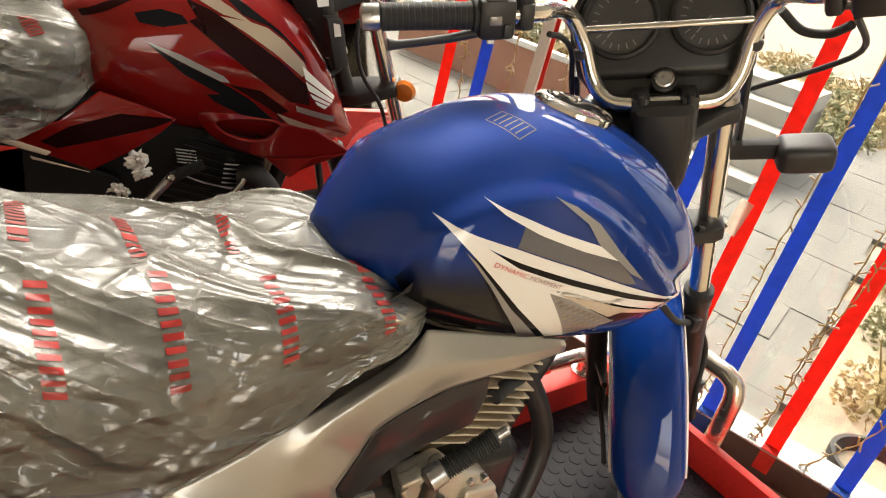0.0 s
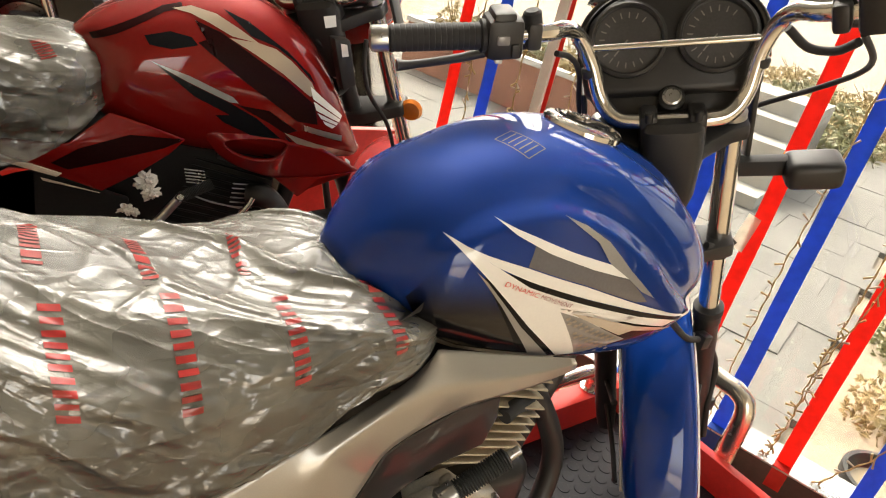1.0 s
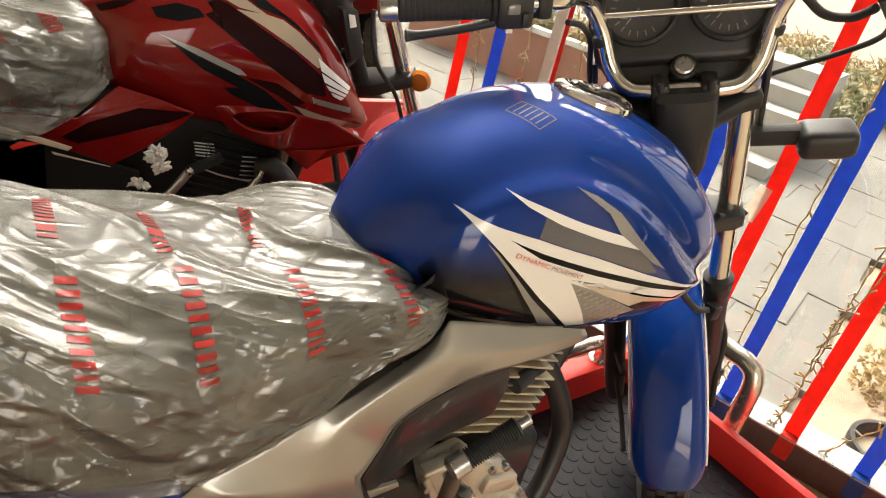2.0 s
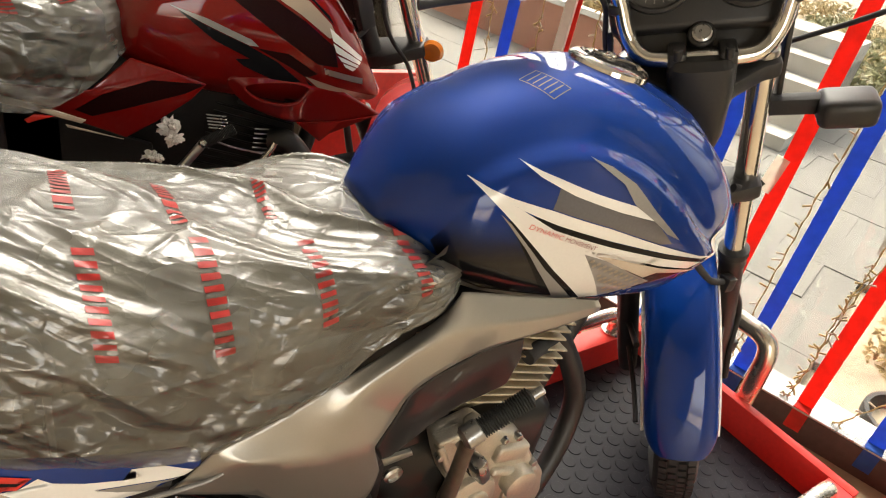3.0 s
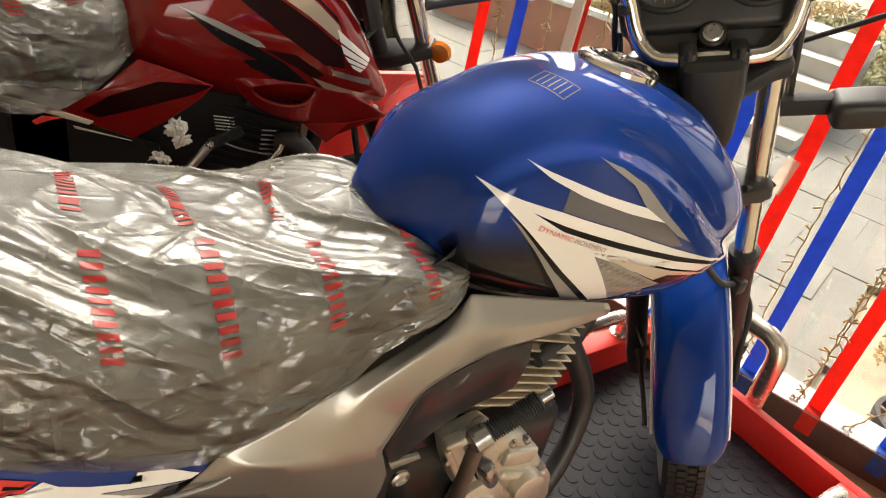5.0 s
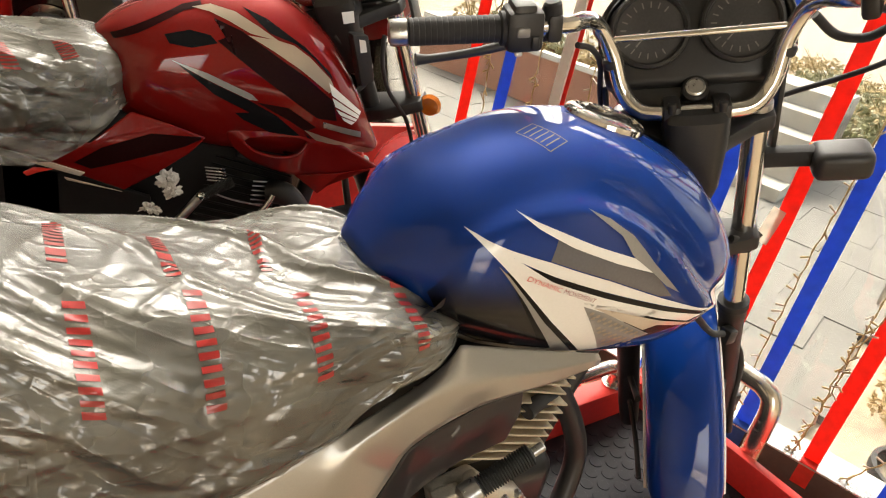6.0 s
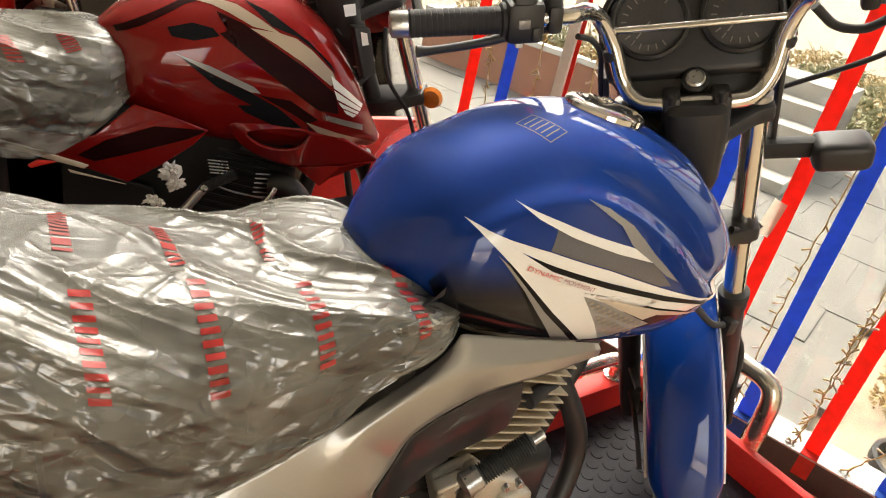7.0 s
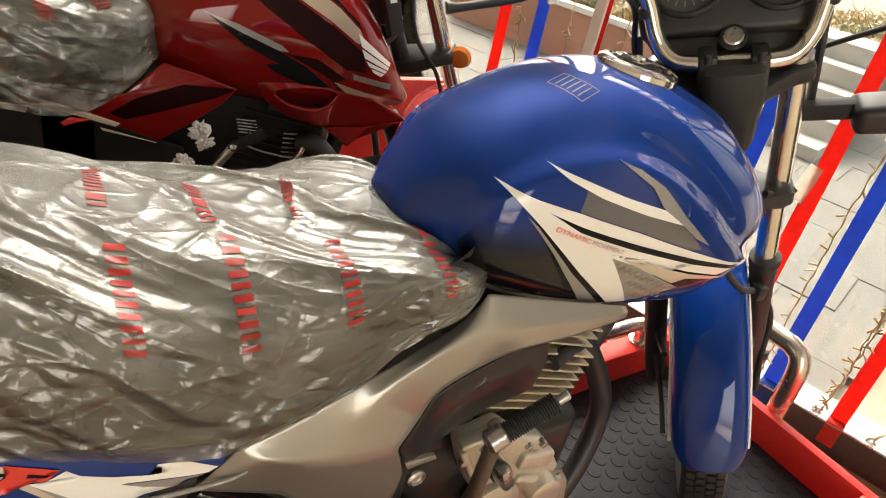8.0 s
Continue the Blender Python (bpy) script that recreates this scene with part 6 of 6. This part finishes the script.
part("fender", moved(lathe([(0.30, -0.05), (0.325, -0.03), (0.33, 0), (0.325, 0.03), (0.30, 0.05)], FM @ Matrix.Rotation(radians(90), 4, "X"), 48), B3), GLOSSBLACK, bike3)

# ---- light strings on the glass ----
def light_string(pts, seed, label):
    rng = random.Random(seed)
    line = spline([(0.006 + 0.004 * math.sin(i * 2.1), w, z) for i, (w, z) in enumerate(pts)], 14)
    th = thing("light_string", label, "string lights", WIN @ line[0], "window light strings")
    off = Matrix.Translation(-(WIN @ line[0])) @ WIN
    wob = [p + Vector((0, 0.004 * noise.noise(p * 30 + Vector((seed, 0, 0))), 0)) for p in line]
    tw = [p + Vector((0.0015 * math.cos(i * 1.3), 0.003 * math.sin(i * 1.3), 0)) for i, p in enumerate(wob)]
    part("wire", moved(tube(wob, 0.0014, 0, 6), off), WIRE, th)
    part("wire", moved(tube(tw, 0.0012, 0, 6), off), WIRE, th)
    k = 3
    while k < len(wob) - 1:
        p = wob[k]
        a = rng.uniform(-2.6, 2.6)
        d = Vector((rng.uniform(-0.5, 0.1), math.cos(a), math.sin(a) * 0.7)).normalized()
        part("bulb", moved(rod(p, p + d * rng.uniform(0.018, 0.03), 0.0022, 7, 0.0032), off), WIRE if rng.random() < 0.6 else CREAM, th)
        k += rng.randint(1, 4)


light_string([(-0.47, 2.4), (-0.465, 1.4), (-0.462, 0.9), (-0.452, 0.6), (-0.447, 0.35), (-0.45, 0.1), (-0.455, -0.02)], 1, "thin tan light string hanging on the window glass")
light_string([(-0.64, 2.4), (-0.655, 1.2), (-0.65, 0.7), (-0.645, 0.45), (-0.64, 0.25), (-0.645, 0.10), (-0.635, -0.02), (-0.60, -0.09)], 2, "tan light string gathered at the sill")
light_string([(-0.72, 2.4), (-0.70, 1.2), (-0.69, 0.7), (-0.672, 0.5), (-0.65, 0.33), (-0.645, 0.15), (-0.64, 0.0)], 3, "tan light string gathered at the sill")
light_string([(0.70, 2.4), (0.70, 0.9), (0.69, 0.7), (0.675, 0.5), (0.67, 0.2)], 4, "thin tan light string hanging on the window glass")
light_string([(0.51, 2.4), (0.51, 0.9), (0.50, 0.7), (0.49, 0.5), (0.48, 0.1)], 5, "thin tan light string hanging on the window glass")
light_string([(0.33, 2.4), (0.32, 1.0), (0.31, 0.8), (0.295, 0.6), (0.29, 0.1)], 6, "thin tan light string hanging on the window glass")
light_string([(-0.92, 1.5), (-0.90, 0.5), (-0.88, 0.2), (-0.80, 0.02), (-0.78, -0.05)], 7, "tan light string gathered at the sill")

# ---- outside ----
rng = random.Random(5)
path = tagged(new("pavement"), "pale stone slab paving outside the window", "pavement", "", "structure")
slab_me = None
for i in range(17):
    for j in range(16):
        x, y = 0.46 + 0.56 * i, -2.7 + 0.56 * j + (0.28 if i % 2 else 0)
        if y < -0.62 and x < 4.6:
            continue
        if slab_me is None:
            o = part("paving_slab", block(-0.278, 0.278, -0.278, 0.278, 0, 0.05, 0.003, 1), PAVE, path, "", False)
            slab_me = o.data
        else:
            o = new("paving_slab", slab_me)
            o.parent = path
        o.matrix_world = WIN @ Matrix.Translation((x, y, GROUND_Z + rng.uniform(-0.004, 0.004))) @ Matrix.Rotation(rng.uniform(-0.01, 0.01), 4, "Z")
part("paving_bed", block(0.18, 10.2, -0.66, 6.4, GROUND_Z - 0.02, GROUND_Z + 0.044, m=WIN), PAVE, path, "", False)
steps = tagged(new("steps"), "pale concrete steps outside", "steps", "", "structure")
for k in range(5):
    part("step", block(4.3 + 0.34 * k, 6.4, 0.35, 2.0, GROUND_Z + 0.05, GROUND_Z + 0.17 * (k + 1), 0.008, m=WIN), CONCRETE, steps, "", False)


def leaves(count, size, spread, height, seed, low=0.0):
    """Many small bent leaves on thin stems, uneven and with gaps."""
    r = random.Random(seed)
    bm = bmesh.new()
    for _ in range(count):
        a, d = r.uniform(0, 6.283), spread * math.sqrt(r.random())
        h = low + height * r.random() * (1 - 0.5 * d / spread)
        c = Vector((d * math.cos(a), d * math.sin(a), h))
        u = Vector((r.gauss(0, 1), r.gauss(0, 1), r.gauss(0, 0.6))).normalized()
        v = u.orthogonal().normalized()
        n = u.cross(v)
        L, W = size * r.uniform(0.6, 1.5), size * r.uniform(0.2, 0.45)
        p = [bm.verts.new(c + u * t * L + v * s * W * (1 - abs(t) * 0.9) + n * 0.25 * L * t * t) for t, s in ((-0.5, 0), (0, -1), (0.5, 0), (0, 1))]
        bm.faces.new(p)
    return bm


def shrub(m, count, size, spread, height, seed, mat, label, name="shrub"):
    t = thing(name, label, "shrub", m)
    r = random.Random(seed)
    for k in range(6):
        a = r.uniform(0, 6.28)
        part("stem", tube([(0, 0, 0), (spread * 0.3 * math.cos(a), spread * 0.3 * math.sin(a), height * 0.5), (spread * 0.7 * math.cos(a), spread * 0.7 * math.sin(a), height)], [0.012, 0.008, 0.003], 4, 6), STRAW, t)
    part("crown", leaves(count, size, spread, height, seed), mat, t, "", False)


def at_win(x, y, z):
    return WIN @ Vector((x, y, z))


GZ = GROUND_Z
pl = thing("planter", "terracotta plastered planter with a white rim", "planter", at_win(4.7, 3.4, GZ + 0.05))
pl.rotation_euler = (0, 0, radians(20))
for x0, x1, y0, y1 in ((-0.35, 0.35, -1.2, -1.1), (-0.35, 0.35, 1.1, 1.2), (-0.35, -0.27, -1.1, 1.1), (0.27, 0.35, -1.1, 1.1)):
    part("side", block(x0, x1, y0, y1, 0, 0.5, 0.004), TERRA, pl, "", False)
    part("rim", block(x0 - 0.02, x1 + 0.02, y0 - 0.02, y1 + 0.02, 0.502, 0.56, 0.006), WHITEPAINT, pl, "", False)
part("soil", block(-0.268, 0.268, -1.098, 1.098, 0.3, 0.46), SOIL, pl, "", False)
for k in range(5):
    shrub(at_win(4.7 + 0.05 * (k % 2), 2.6 + 0.4 * k, GZ + 0.5), 300, 0.06, 0.24, 0.42, 40 + k, LEAFY if k % 2 else STRAW, "sparse yellow-green plant growing in the planter")
for k, (x, y) in enumerate(((10.5, 0.6), (11.6, 0.9), (9.6, 0.2), (12.4, 1.5), (13.5, 0.6), (14.5, 2.2), (8.6, 0.55))):
    shrub(at_win(x, y, GZ), 600, 0.11, 0.75, 0.55, 60 + k, STRAW if k % 3 else LEAFY, "dry brown shrub on the ground outside")
for k, (x, y) in enumerate(((1.75, -1.05), (2.2, -1.2), (2.7, -1.05), (3.2, -1.3), (1.5, -1.35), (2.4, -1.6), (3.6, -1.0))):
    shrub(at_win(x, y, GZ), 520, 0.04, 0.22, 0.36, 80 + k, LEAFY if k % 3 == 2 else STRAW, "dry straw-coloured plant below the window")
pot = thing("flower_pot", "dark plastic flower pot by the window", "flower pot", at_win(0.30, -0.98, GZ))
part("pot", lathe([(0.10, 0), (0.14, 0.5), (0.155, 0.52), (0.155, 0.55), (0.14, 0.55), (0.12, 0.50)], None, 28), BLACK, pot)
part("soil", lathe([(0.125, 0.505), (0.02, 0.51)], None, 20), SOIL, pot)

# ---- studs of the mat ----
stud = lathe([(0.0160, 0.0), (0.0156, 0.0014), (0.0150, 0.0017)], None, 20)
stud_me = None
rest = []
spots = []
for i in range(50):
    for j in range(14):
        x, y = -0.022 - 0.0385 * i, -0.272 + 0.0425 * j + (0.021 if i % 2 else 0)
        if abs(y) < 0.275:
            spots.append((math.hypot(x + 0.35, y + 0.05), x, y))
spots.sort()
for n, (_, x, y) in enumerate(spots):
    if n < 300:
        if stud_me is None:
            o = part("stud", stud.copy(), MAT, plat, "", False)
            stud_me = o.data
        else:
            o = new("stud", stud_me)
            o.parent = plat
        o.location = (x, y, 0.0)
    elif n < 900:
        rest.append(moved(stud.copy(), Matrix.Translation((x, y, 0))))
tagged(part("studs", joined(*rest), MAT, plat, "", False), kind="stuff")
